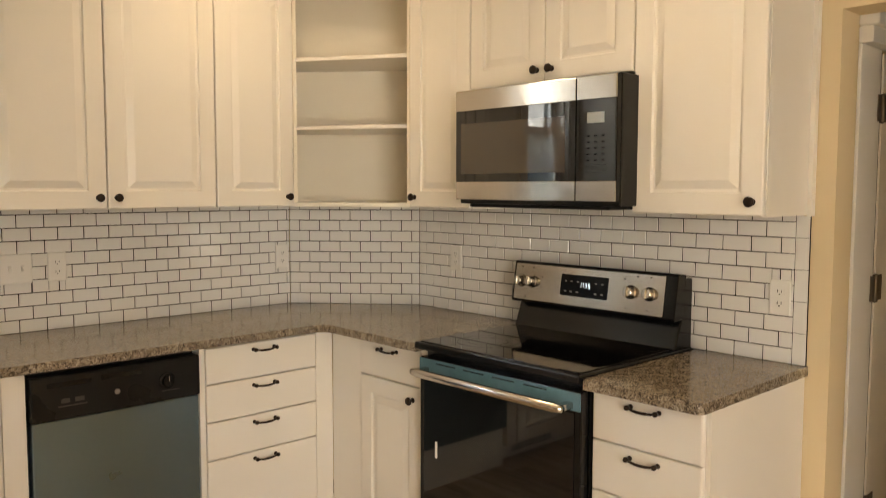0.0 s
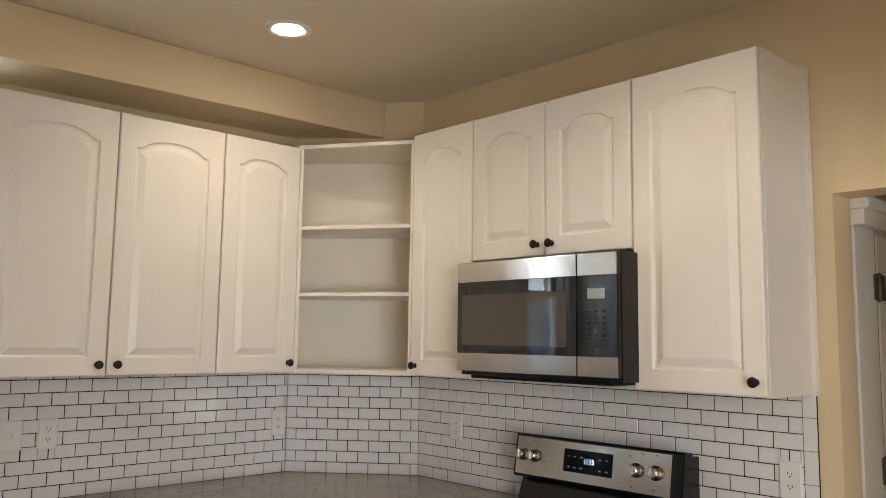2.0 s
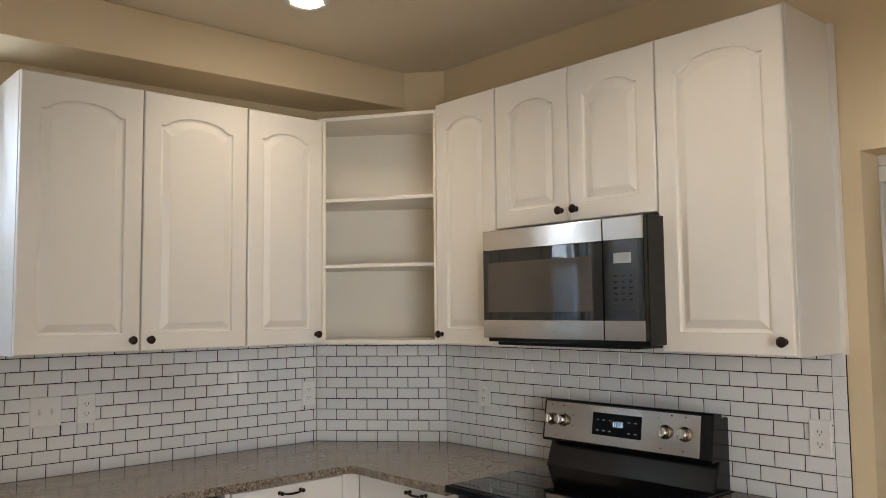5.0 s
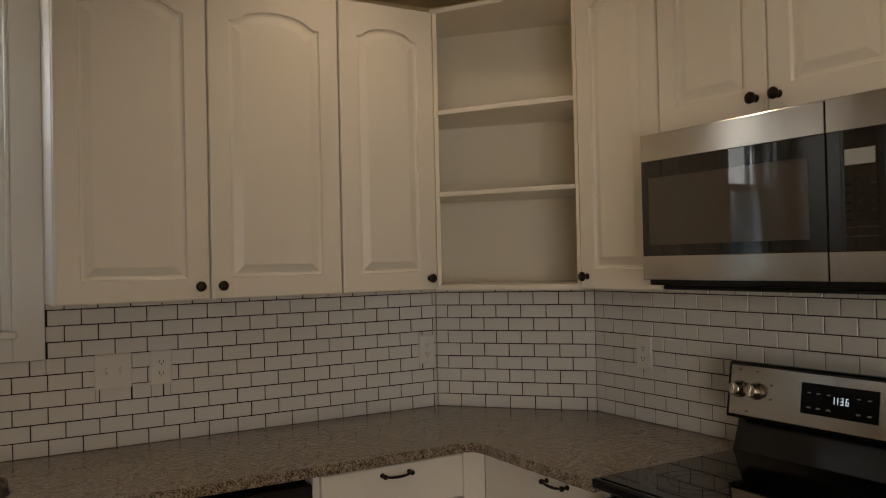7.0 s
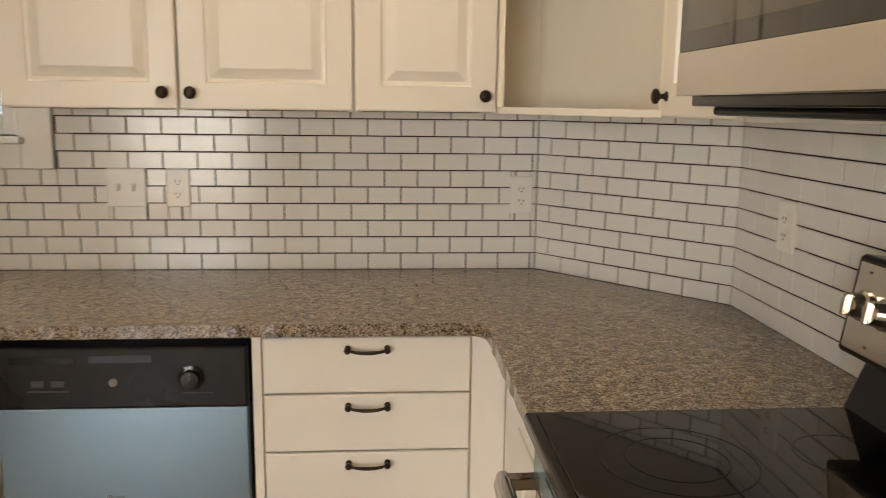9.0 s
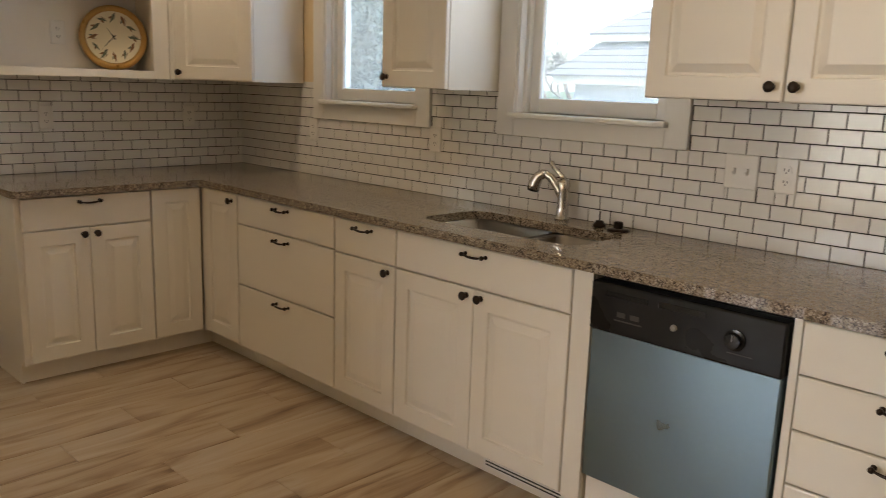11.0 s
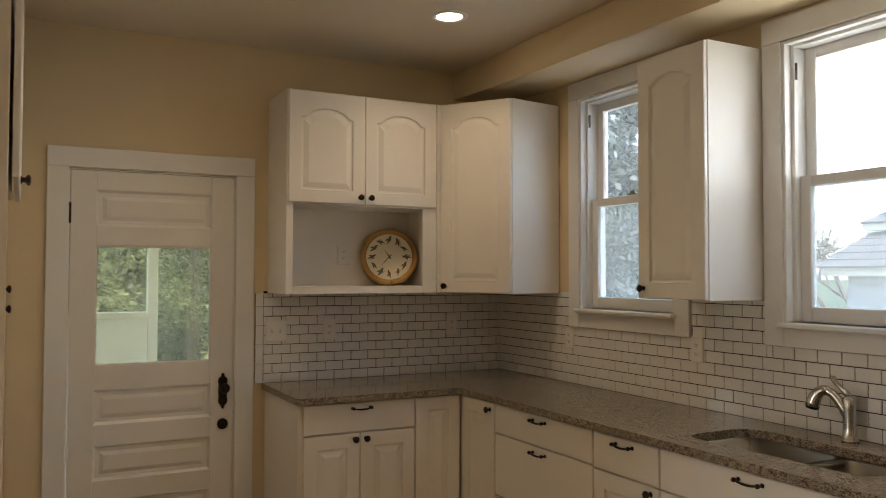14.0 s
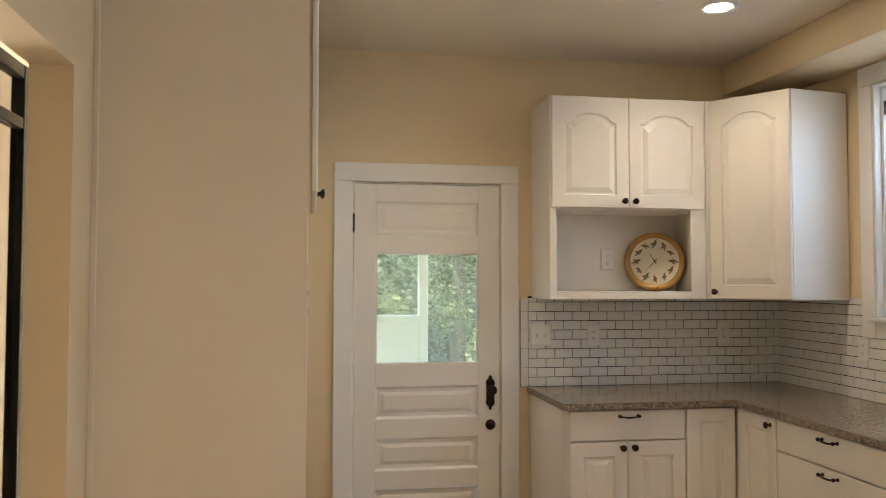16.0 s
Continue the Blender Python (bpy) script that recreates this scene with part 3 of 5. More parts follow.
# ---------- back door ----------


def back_door():
    y0, y1, zt = -2.515, -1.688, 2.046
    cas = thing("door_casing", pose(XL, 0, 0), "flat white painted casing around the back door", "trim", "", "structure")
    c = 0.1
    part("casing_leg", box(-0.008, 0.016, y0 - c, y0, 0, zt + 0.003), M_TRIM, cas, bevel=0.003)
    part("casing_leg", box(-0.008, 0.016, y1, y1 + c, 0, zt + 0.003), M_TRIM, cas, bevel=0.003)
    part("casing_head", box(-0.008, 0.019, y0 - c, y1 + c, zt + 0.003, zt + 0.103), M_TRIM, cas, bevel=0.003)
    part("jamb", boxes((-0.16, -0.008, y0 + 0.0005, y0 + 0.006, 0, zt - 0.006), (-0.16, -0.008, y1 - 0.006, y1 - 0.0005, 0, zt - 0.006), (-0.16, -0.008, y0 + 0.006, y1 - 0.006, zt - 0.006, zt - 0.0005)), M_TRIM, cas)
    d = thing("door_1", pose(XL, 0, 0), "white painted wooden back door with one glass light over sunken panels, closed", "door", "", "structure")
    a, b, t0, t1 = y0 + 0.009, y1 - 0.009, -0.044, -0.003
    top = zt - 0.010
    s = 0.118
    # stiles and rails
    panels = [(0.19, 0.375), (0.476, 0.648), (0.755, 0.928), (1.757, 1.939)]
    glass = (1.052, 1.658)
    bm = bmesh.new()
    add_box(bm, t0, t1, a, a + s, 0.012, top)
    add_box(bm, t0, t1, b - s, b, 0.012, top)
    levels = sorted(panels + [glass])
    z = 0.012
    for lo, hi in levels:
        add_box(bm, t0, t1, a + s, b - s, z, lo)
        z = hi
    add_box(bm, t0, t1, a + s, b - s, z, top)
    part("door_frame", bm, M_DOORP, d, bevel=0.003)
    for lo, hi in panels:
        w0, w1 = a + s, b - s
        loops = []
        for i, x in ((0.0, t1 - 0.001), (0.012, t1 - 0.012), (0.03, t1 - 0.013), (0.05, t1 - 0.007)):
            loops.append([(x, w0 + i, lo + i), (x, w1 - i, lo + i), (x, w1 - i, hi - i), (x, w0 + i, hi - i)])
        bm = loft(loops, cap0=False)
        part("panel", bm, M_DOORP, d)
    part("glass", box(-0.026, -0.022, a + s, b - s, *glass), M_GLASSD, d, "glass light, tinted and veiled against the bright outside").visible_shadow = False
    w0, w1 = a + s, b - s
    part("glass_bead", boxes((-0.020, -0.006, w0, w0 + 0.008, *glass), (-0.020, -0.006, w1 - 0.008, w1, *glass), (-0.020, -0.006, w0 + 0.008, w1 - 0.008, glass[0], glass[0] + 0.006),
                             (-0.020, -0.006, w0 + 0.008, w1 - 0.008, glass[1] - 0.008, glass[1])), M_DOORP, d)
    # escutcheon, knob, deadbolt
    ky = -1.748
    prof = [(0.0, 0.985), (0.010, 0.975), (0.008, 0.965), (0.022, 0.955), (0.026, 0.94), (0.022, 0.92), (0.024, 0.89), (0.022, 0.85), (0.026, 0.835), (0.022, 0.82), (0.008, 0.808), (0.010, 0.80), (0.0, 0.788)]
    out = [(ky + w, z) for w, z in prof] + [(ky - w, z) for w, z in reversed(prof[1:-1])]
    bm = loft([[(-0.003, y, z) for y, z in out], [(0.001, y, z) for y, z in out], [(0.004, ky + (y - ky) * 0.8, 0.886 + (z - 0.886) * 0.96) for y, z in out]])
    esc = part("escutcheon", bm, M_BRONZE, d, "dark ornate bronze back plate")
    part("door_knob", lathe([(0.012, 0.0), (0.010, 0.02), (0.010, 0.03), (0.022, 0.036), (0.027, 0.046), (0.026, 0.056), (0.018, 0.063), (0.0, 0.065)], 20, "x", (0.002, ky, 0.905)), M_BRONZE, esc, smooth=True)
    part("deadbolt", lathe([(0.029, 0.0), (0.029, 0.006), (0.024, 0.012), (0.012, 0.014), (0.012, 0.02), (0.0, 0.021)], 24, "x", (-0.003, ky, 0.71)), M_BRONZE, d, "dark round deadbolt rose", smooth=True)
    for hz in (1.82, 0.28):
        part("hinge", lathe([(0.0, -0.055), (0.004, -0.052), (0.006, -0.045), (0.006, 0.045), (0.004, 0.052), (0.0, 0.055)], 10, "z", (0.006, y0 + 0.006, hz)), M_BRONZE, d, "dark barrel hinge", smooth=True)
    part("sweep", box(-0.012, 0.002, a, b, 0.004, 0.026), M_STREAK, d, "worn dark bottom sweep")


back_door()

# ---------- countertop ----------
CT0, CT1 = 0.882, 0.914
CF = -0.645
RF = -0.680
HOLE = (-2.765, -2.035, -0.515, -0.165)


def flat_slab(outer, hole, z0, z1):
    bm = bmesh.new()
    for z in (z0, z1):
        edges = []
        for loop in [outer] + ([hole] if hole else []):
            v = [bm.verts.new((x, y, z)) for x, y in loop]
            edges += [bm.edges.new((v[i], v[(i + 1) % len(v)])) for i in range(len(v))]
        bmesh.ops.triangle_fill(bm, use_beauty=True, edges=edges)
    bm.verts.ensure_lookup_table()
    n = len(outer) + (len(hole) if hole else 0)
    start = 0
    for loop in [outer] + ([hole] if hole else []):
        k = len(loop)
        for i in range(k):
            j = (i + 1) % k
            bm.faces.new((bm.verts[start + i], bm.verts[start + j], bm.verts[n + start + j], bm.verts[n + start + i]))
        start += k
    return bm


def ragged(points, front, amount=0.0016):
    """Breaks up long straight runs and lets the polished front edge waver a little."""
    out = []
    n = len(points)
    for i, p in enumerate(points):
        q = points[(i + 1) % n]
        d = math.dist(p, q)
        out.append(p)
        if d > 0.2 and front(p, q):
            k = int(d / 0.03)
            nx, ny = (q[1] - p[1]) / d, -(q[0] - p[0]) / d
            for j in range(1, k):
                e = random.uniform(-amount, amount)
                out.append((p[0] + (q[0] - p[0]) * j / k + nx * e, p[1] + (q[1] - p[1]) * j / k + ny * e))
    return out


RY0, RY1 = -1.243, -2.003
LF = -4.250
outline = rounded([(XL - 0.008, -1.535), (LF, -1.535), (LF, CF), (RF, CF), (RF, RY0 + 0.004), (0.008, RY0 + 0.004), (0.008, -0.503), (-0.447, 0.008), (XL - 0.008, 0.008)],
                  [0, 0.035, 0.02, 0.05, 0.008, 0, 0, 0, 0])
on_front = lambda p, q: (abs(p[1] - CF) < 0.01 and abs(q[1] - CF) < 0.01) or (abs(p[0] - LF) < 0.01 and abs(q[0] - LF) < 0.01) or (abs(p[0] - RF) < 0.01 and abs(q[0] - RF) < 0.01)
h0, h1, h2, h3 = HOLE
hole = rounded([(h0, h2), (h1, h2 + 0.03), (h1, h3 - 0.02), (h0, h3)], [0.07, 0.07, 0.06, 0.10])
top = link_mesh("countertop", flat_slab(ragged(outline, on_front), hole, CT0, CT1), M_GRANITE)
tagged(top, "polished brown and black speckled granite countertop running round two corners", "countertop")
md = top.modifiers.new("bevel", "BEVEL")
md.width, md.segments, md.limit_method, md.angle_limit = 0.007, 3, "ANGLE", radians(50)
right = rounded([(0.008, RY1 - 0.004), (RF, RY1 - 0.004), (RF, -2.405), (0.008, -2.405)], [0, 0.008, 0.03, 0])
on_front2 = lambda p, q: (abs(p[0] - RF) < 0.01 and abs(q[0] - RF) < 0.01) or (abs(p[1] + 2.405) < 0.01 and abs(q[1] + 2.405) < 0.01)
top2 = link_mesh("countertop", flat_slab(ragged(right, on_front2), None, CT0, CT1), M_GRANITE)
tagged(top2, "short polished brown granite countertop beside the range", "countertop")
md = top2.modifiers.new("bevel", "BEVEL")
md.width, md.segments, md.limit_method, md.angle_limit = 0.007, 3, "ANGLE", radians(50)

# ---------- sink and tap ----------
sink = thing("sink", pose(0, 0, 0), "undermount stainless double-bowl sink set in granite", "sink")


def bowl(x0, x1, y0, y1, depth):
    loops = []
    for i, z, r in ((0.0, CT0 - 0.002, 0.06), (0.004, CT0 - 0.01, 0.06), (0.014, CT0 - depth + 0.03, 0.055), (0.04, CT0 - depth, 0.05)):
        loops.append([(x, y, z) for x, y in rounded([(x0 + i, y0 + i), (x1 - i, y0 + i), (x1 - i, y1 - i), (x0 + i, y1 - i)], r)])
    b = part("bowl", loft(loops, cap0=False), M_SINK, sink, smooth=True)
    cx, cy = (x0 + x1) / 2, (y0 + y1) / 2
    part("drain", lathe([(0.045, 0.0), (0.045, 0.003), (0.035, 0.003), (0.03, -0.0), (0.0, 0.0)], 20, "z", (cx, cy, CT0 - depth + 0.001)), M_NICKEL, b)


bowl(-2.775, -2.345, -0.53, -0.155, 0.20)
bowl(-2.315, -2.025, -0.50, -0.175, 0.17)
part("divider", box(-2.352, -2.308, -0.525, -0.16, CT0 - 0.03, CT0 - 0.004), M_SINK, sink, bevel=0.006)
tap = thing("faucet", pose(-2.402, -0.062, CT1), "brushed nickel single-lever pull-out kitchen faucet", "faucet")
part("body", lathe([(0.030, 0.0), (0.030, 0.006), (0.026, 0.011), (0.023, 0.05), (0.0225, 0.09), (0.024, 0.120), (0.025, 0.142), (0.022, 0.156), (0.013, 0.164), (0.0, 0.166)], 24), M_NICKEL, tap, smooth=True)


def along(u, z):
    return (-0.943 * u, -0.333 * u, z)


part("spout", tube([along(*q) for q in ((0.0, 0.085), (0.018, 0.116), (0.037, 0.145), (0.056, 0.166), (0.076, 0.176), (0.088, 0.175))], [0.020, 0.019, 0.0175, 0.0165, 0.0165, 0.016], 16), M_NICKEL, tap, smooth=True)
head = part("spray_head", tube([along(*q) for q in ((0.074, 0.1765), (0.090, 0.176), (0.105, 0.167), (0.117, 0.150), (0.125, 0.128), (0.128, 0.114))], [0.0185, 0.0195, 0.021, 0.0235, 0.026, 0.0265], 18), M_NICKEL, tap, smooth=True)
part("nozzle", tube([along(0.1278, 0.1145), along(0.1295, 0.106)], [0.0255, 0.023], 18), M_BLACKPL, head, "dark spray nozzle", smooth=True)
part("lever", tube([along(*q) for q in ((0.0, 0.158), (0.012, 0.176), (0.030, 0.192), (0.046, 0.207), (0.054, 0.222), (0.055, 0.232))], [0.014, 0.010, 0.0085, 0.009, 0.010, 0.007], 12), M_NICKEL, tap, smooth=True)
soap = thing("soap_dispenser", pose(-2.212, -0.078, CT1), "small dark soap pump on the counter behind the sink", "soap dispenser")
part("collar", lathe([(0.026, 0), (0.026, 0.008), (0.018, 0.016), (0.014, 0.024), (0.0, 0.025)], 18), M_BRONZE, soap, smooth=True)
part("stem", tube([(0, 0, 0.02), (0, 0, 0.062)], 0.003, 8), M_BRONZE, soap)
gap = thing("air_gap", pose(-2.120, -0.090, CT1), "low dark round sink stopper cap on the counter", "stopper")
part("flange", lathe([(0.042, 0), (0.042, 0.005), (0.034, 0.009), (0.0, 0.010)], 22), M_BRONZE, gap, smooth=True)
part("grip", lathe([(0.018, 0.009), (0.018, 0.03), (0.014, 0.034), (0.0, 0.034)], 16), M_BRONZE, gap)

# ---------- base cabinets ----------
DZ = 0.722
c = base_cabinet(DOORWALL(-1.508), 0.610, "white base cabinet with one drawer over two panelled doors")
W = 0.610
drawer_front(c, 0.012, W - G, DZ + 0.006, BT - 0.003, FY)
door_front(c, 0.012, W / 2 - G / 2, KICK + 0.01, DZ, FY, 0, (W / 2 - 0.03, DZ - 0.028))
door_front(c, W / 2 + G / 2, W - G, KICK + 0.01, DZ, FY, 0, (W / 2 + 0.03, DZ - 0.028))
part("end_panel", boxes((-0.012, -0.0005, -BD, 0.0, KICK, BT), (-0.012, -0.0005, -BD + 0.055, 0.0, 0.0, KICK)), M_CAB, c)
c = base_cabinet(DOORWALL(-0.897), 0.262, "white corner base cabinet with a single panelled door")
door_front(c, G, 0.262, KICK + 0.01, BT - 0.003, FY, 0, None)
part("toe_kick", box(0.262, 0.363, -BD + 0.07, -BD + 0.09, 0, KICK - 0.002), M_CAB, c)
c = base_cabinet(SINKWALL(-4.268), 0.333, "white corner base cabinet with a single panelled door")
door_front(c, 0.004, 0.333 - G, KICK + 0.01, BT - 0.003, FY, 0, (0.333 - 0.045, BT - 0.04))
part("filler", box(-0.030, -0.001, FY + 0.006, FY + 0.03, KICK, BT), M_CAB, c)
part("toe_kick", box(-0.097, 0.0, -BD + 0.07, -BD + 0.09, 0, KICK - 0.002), M_CAB, c)
c = base_cabinet(SINKWALL(-3.933), 0.774, "white three-drawer base cabinet with dark pulls")
drawer_front(c, G, 0.774 - G, 0.735, BT - 0.003, FY)
drawer_front(c, G, 0.774 - G, 0.432, 0.729, FY)
drawer_front(c, G, 0.774 - G, KICK + 0.01, 0.426, FY)
c = base_cabinet(SINKWALL(-3.157), 0.386, "white base cabinet with a drawer over a panelled door")
drawer_front(c, G, 0.386 - G, DZ + 0.006, BT - 0.003, FY)
door_front(c, G, 0.386 - G, KICK + 0.01, DZ, FY, 0, (0.386 - 0.045, DZ - 0.026))
W = 0.912
c = base_cabinet(SINKWALL(-2.769), W, "white sink base cabinet with a false drawer over two panelled doors", 0.60)
part("face_rail", box(0.0, W, -BD, -BD + 0.02, 0.60, BT), M_CAB, c)
part("side", box(0.0, 0.016, -BD + 0.02, -0.01, 0.60, BT), M_CAB, c)
part("side", box(W - 0.016, W, -BD + 0.02, -0.01, 0.60, BT), M_CAB, c)
vent = part("toe_vent", box(0.42, 0.80, -BD + 0.066, -BD + 0.070, 0.022, 0.082), M_TRIM, c, "white louvred toe-kick vent", bevel=0.002)
for k in range(4):
    part("louvre", box(0.435, 0.785, -BD + 0.0645, -BD + 0.067, 0.031 + 0.013 * k, 0.036 + 0.013 * k), M_SLOT, vent)
drawer_front(c, G, 0.832, DZ + 0.006, BT - 0.003, FY)
door_front(c, G, 0.416 - G / 2, KICK + 0.01, DZ, FY, 0, (0.416 - 0.035, DZ - 0.026))
door_front(c, 0.416 + G / 2, 0.832, KICK + 0.01, DZ, FY, 0, (0.416 + 0.035, DZ - 0.026))
part("filler", box(0.838, W - 0.002, FY + 0.004, FY + 0.02, KICK, BT), M_CAB, c, bevel=0.001)
W = 0.57
c = base_cabinet(SINKWALL(-1.243), W, "white four-drawer base cabinet with dark pulls")
for lo, hi in ((0.733, BT - 0.003), (0.582, 0.729), (0.43, 0.578), (KICK + 0.01, 0.426)):
    drawer_front(c, 0.026, 0.532, lo, hi, FY)
part("filler", box(0.0, 0.022, FY + 0.004, FY + 0.02, KICK, BT), M_CAB, c, bevel=0.001)
part("filler", box(0.536, 0.622, FY + 0.006, FY + 0.02, KICK, BT), M_CAB, c, bevel=0.001)
part("toe_kick", box(0.57, 0.708, -BD + 0.07, -BD + 0.09, 0, KICK - 0.002), M_CAB, c)
c = base_cabinet(RANGEWALL(-0.66), 0.578, "white base cabinet, drawer over panelled door, beside the range")
drawer_front(c, 0.168, 0.545, DZ + 0.006, BT - 0.003, FY)
door_front(c, 0.168, 0.545, KICK + 0.01, DZ, FY, 0, (0.545 - 0.045, DZ - 0.05))
part("filler", box(-0.0385, 0.163, FY + 0.006, FY + 0.02, KICK, BT), M_CAB, c, bevel=0.001)
part("filler", box(0.549, 0.577, FY + 0.006, FY + 0.02, KICK, BT), M_CAB, c, bevel=0.001)
c = base_cabinet(RANGEWALL(RY1 - 0.004), 0.378, "white drawer base cabinet with dark pulls beside the range")
for lo, hi in ((0.722, BT - 0.003), (0.562, 0.718), (0.402, 0.558), (KICK + 0.01, 0.398)):
    drawer_front(c, G, 0.374, lo, hi, FY)
part("end_panel", box(0.3785, 0.390, -BD, 0.004, 0.0, BT), M_CAB, c, bevel=0.001)

# ---------- wall cabinets ----------
upper_cabinet(SINKWALL(-1.912), 0.452, [(0, 0.452, "r")], "white arched-panel wall cabinet beside the sink window", z_top=2.452)
upper_cabinet(SINKWALL(-1.4595), 0.457, [(0, 0.457, "l")], "white arched-panel wall cabinet over the dishwasher", z_top=2.452)
upper_cabinet(SINKWALL(-1.002), 0.384, [(0, 0.384, "r")], "narrow white arched-panel wall cabinet beside the open shelf", z_top=2.452)
upper_cabinet(SINKWALL(-3.215), 0.392, [(0, 0.392, "l")], "narrow white arched-panel wall cabinet between the windows", z_top=2.452)
upper_cabinet(RANGEWALL(-0.80), 0.372, [(0, 0.372, "l")], "narrow white arched-panel wall cabinet beside the microwave")
upper_cabinet(RANGEWALL(-1.174), 0.764, [(0, 0.382, "r"), (0.382, 0.764, "l")], "white two-door wall cabinet above the microwave", z0=1.884)
c = upper_cabinet(RANGEWALL(-1.940), 0.455, [(0, 0.455, "r")], "tall white arched-panel wall cabinet at the end of the run")
part("scribe", box(0.4555, 0.470, -0.022, 0.004, UB - 0.003, UT + 0.002), M_CAB, c)


def open_corner_shelf():
    s = thing("corner_shelf", pose(0, 0, 0), "empty white open corner shelf unit between wall cabinets", "shelf")
    p0, p1 = (-0.617, -UD), (-UD, -0.799)
    inner = [(-0.617, -0.004), (-0.617, -UD), p1, (-0.004, -0.799), (-0.004, -0.495), (-0.437, -0.004)]
    for z0, z1, name in ((UB, UB + 0.018, "bottom"), (2.466 - 0.018, 2.466, "top"), (1.758, 1.775, "shelf"), (2.065, 2.082, "shelf")):
        part(name, prism([(x, y) for x, y in inner], z0, z1), M_CAB, s, bevel=0.0015)
    part("side", boxes((-0.6172, -0.600, -UD - 0.018, -0.004, UB + 0.018, 2.466 - 0.018)), M_CABIN, s)
    part("side", boxes((-UD - 0.018, -0.004, -0.7992, -0.782, UB + 0.018, 2.466 - 0.018)), M_CABIN, s)
    part("back", prism([(-0.600, -0.006), (-0.438, -0.006), (-0.006, -0.493), (-0.006, -0.782), (-0.020, -0.782), (-0.020, -0.500), (-0.445, -0.020), (-0.600, -0.020)], UB + 0.018, 2.466 - 0.018), M_CABIN, s)


open_corner_shelf()


def niche_cabinet():
    y0, W = -1.508, 0.872
    d = 0.345
    cab = thing("wall_cabinet", DOORWALL(y0), "white wall cabinet with two arched doors over an open niche", "cabinet", "wall cabinets")
    zn = 1.882
    t = 0.036
    e, f = 0.016, 0.020
    for nm, row in (("side", (0, e, -d + f, 0.008, UB, UT)), ("side", (W - e, W, -d + f, 0.008, UB, UT)), ("bottom", (e, W - e, -d + f, 0.008, UB + 0.022, UB + 0.04)),
                    ("shelf", (e, W - e, -d + f, 0.008, zn, zn + 0.02)), ("top", (e, W - e, -d + f, 0.008, UT - 0.02, UT)), ("back", (e, W - e, -0.012, 0.008, UB + 0.04, UT - 0.02)),
                    ("stile", (0, t, -d, -d + f, UB, UT)), ("stile", (W - 0.085, W, -d, -d + f, UB, UT)), ("face_rail", (t, W - 0.085, -d, -d + f, UB, UB + 0.04)),
                    ("face_rail", (t, W - 0.085, -d, -d + f, zn, zn + 0.03))):
        part(nm, box(*row), M_CAB, cab, bevel=0.0015)
    m = 0.43
    door_front(cab, 0.006, m - G / 2, zn + 0.008, UT - 0.003, -d - 0.021, 0.055, (m - 0.03, zn + 0.045))
    door_front(cab, m + G / 2, W - 0.012, zn + 0.008, UT - 0.003, -d - 0.021, 0.055, (m + 0.03, zn + 0.045))
    return cab


niche_cabinet()


def diagonal_cabinet():
    p0, p1 = Vector((-4.553, -0.604)), Vector((-4.200, -0.350))
    cab = thing("wall_cabinet", pose(0, 0, 0), "white arched-panel diagonal corner wall cabinet", "cabinet", "wall cabinets")
    outline = [(XL - 0.004, -0.632), (p0.x, -0.632), (p0.x, p0.y), (p1.x, p1.y), (-4.256, -0.0), (XL - 0.004, -0.0)]
    part("carcass", prism(outline, UB, UT), M_CAB, cab, bevel=0.0015)
    L = (p1 - p0).length
    ang = math.degrees(math.atan2(p1.y - p0.y, p1.x - p0.x))
    d = door_front(cab, 0.004, L - 0.002, UB + 0.003, UT - 0.003, -0.022, 0.055, (0.035, UB + 0.04))
    d.matrix_local = pose(p0.x, p0.y, 0, 0, 0, ang)


diagonal_cabinet()

# ---------- dishwasher ----------
dw = thing("dishwasher", SINKWALL(-1.853), "dishwasher with a black control strip and film-covered steel door", "dishwasher")
W = 0.606
part("tub", box(0.004, W - 0.004, -0.58, -0.02, 0.11, CT0 - 0.006), M_BLACKPL, dw)
part("door_panel", box(0.006, W - 0.006, -0.632, -0.582, 0.215, 0.706), M_FILM, dw, "steel door under blue-grey film", bevel=0.005)
cp = part("control_panel", box(0.003, W - 0.003, -0.643, -0.583, 0.708, 0.862), M_BLACKPL, dw, "black plastic control strip", bevel=0.007)
part("handle_recess", boxes((0.055, 0.20, -0.645, -0.642, 0.822, 0.838), (0.235, 0.38, -0.646, -0.642, 0.824, 0.842)), M_BLACK, cp)
part("button", lathe([(0.010, 0.0), (0.010, -0.004), (0.008, -0.006), (0.0, -0.006)], 16, "y", (0.288, -0.643, 0.775)), M_PRINT, cp, "round pale badge")
dial = part("dial", lathe([(0.030, 0.0), (0.030, -0.006), (0.022, -0.008), (0.020, -0.022), (0.0, -0.023)], 24, "y", (0.47, -0.643, 0.785)), M_BLACK, cp)
part("pointer", box(0.469, 0.471, -0.668, -0.665, 0.785, 0.803), M_PRINT, dial)
for row in ((0.09, 0.185, -0.6445, -0.6425, 0.752, 0.756), (0.10, 0.128, -0.6445, -0.6425, 0.765, 0.780), (0.145, 0.175, -0.6445, -0.6425, 0.765, 0.780), (0.45, 0.52, -0.6445, -0.6425, 0.745, 0.748)):
    part("marking", box(*row), M_SLOT, cp)
part("toe_panel", box(0.006, W - 0.006, -0.60, -0.56, 0.0, 0.205), M_CAB, dw, "pale toe panel")

# ---------- range ----------
rg = thing("range", RANGEWALL(RY0), "black electric range with steel backguard and glass cooktop", "range")
W = 0.760
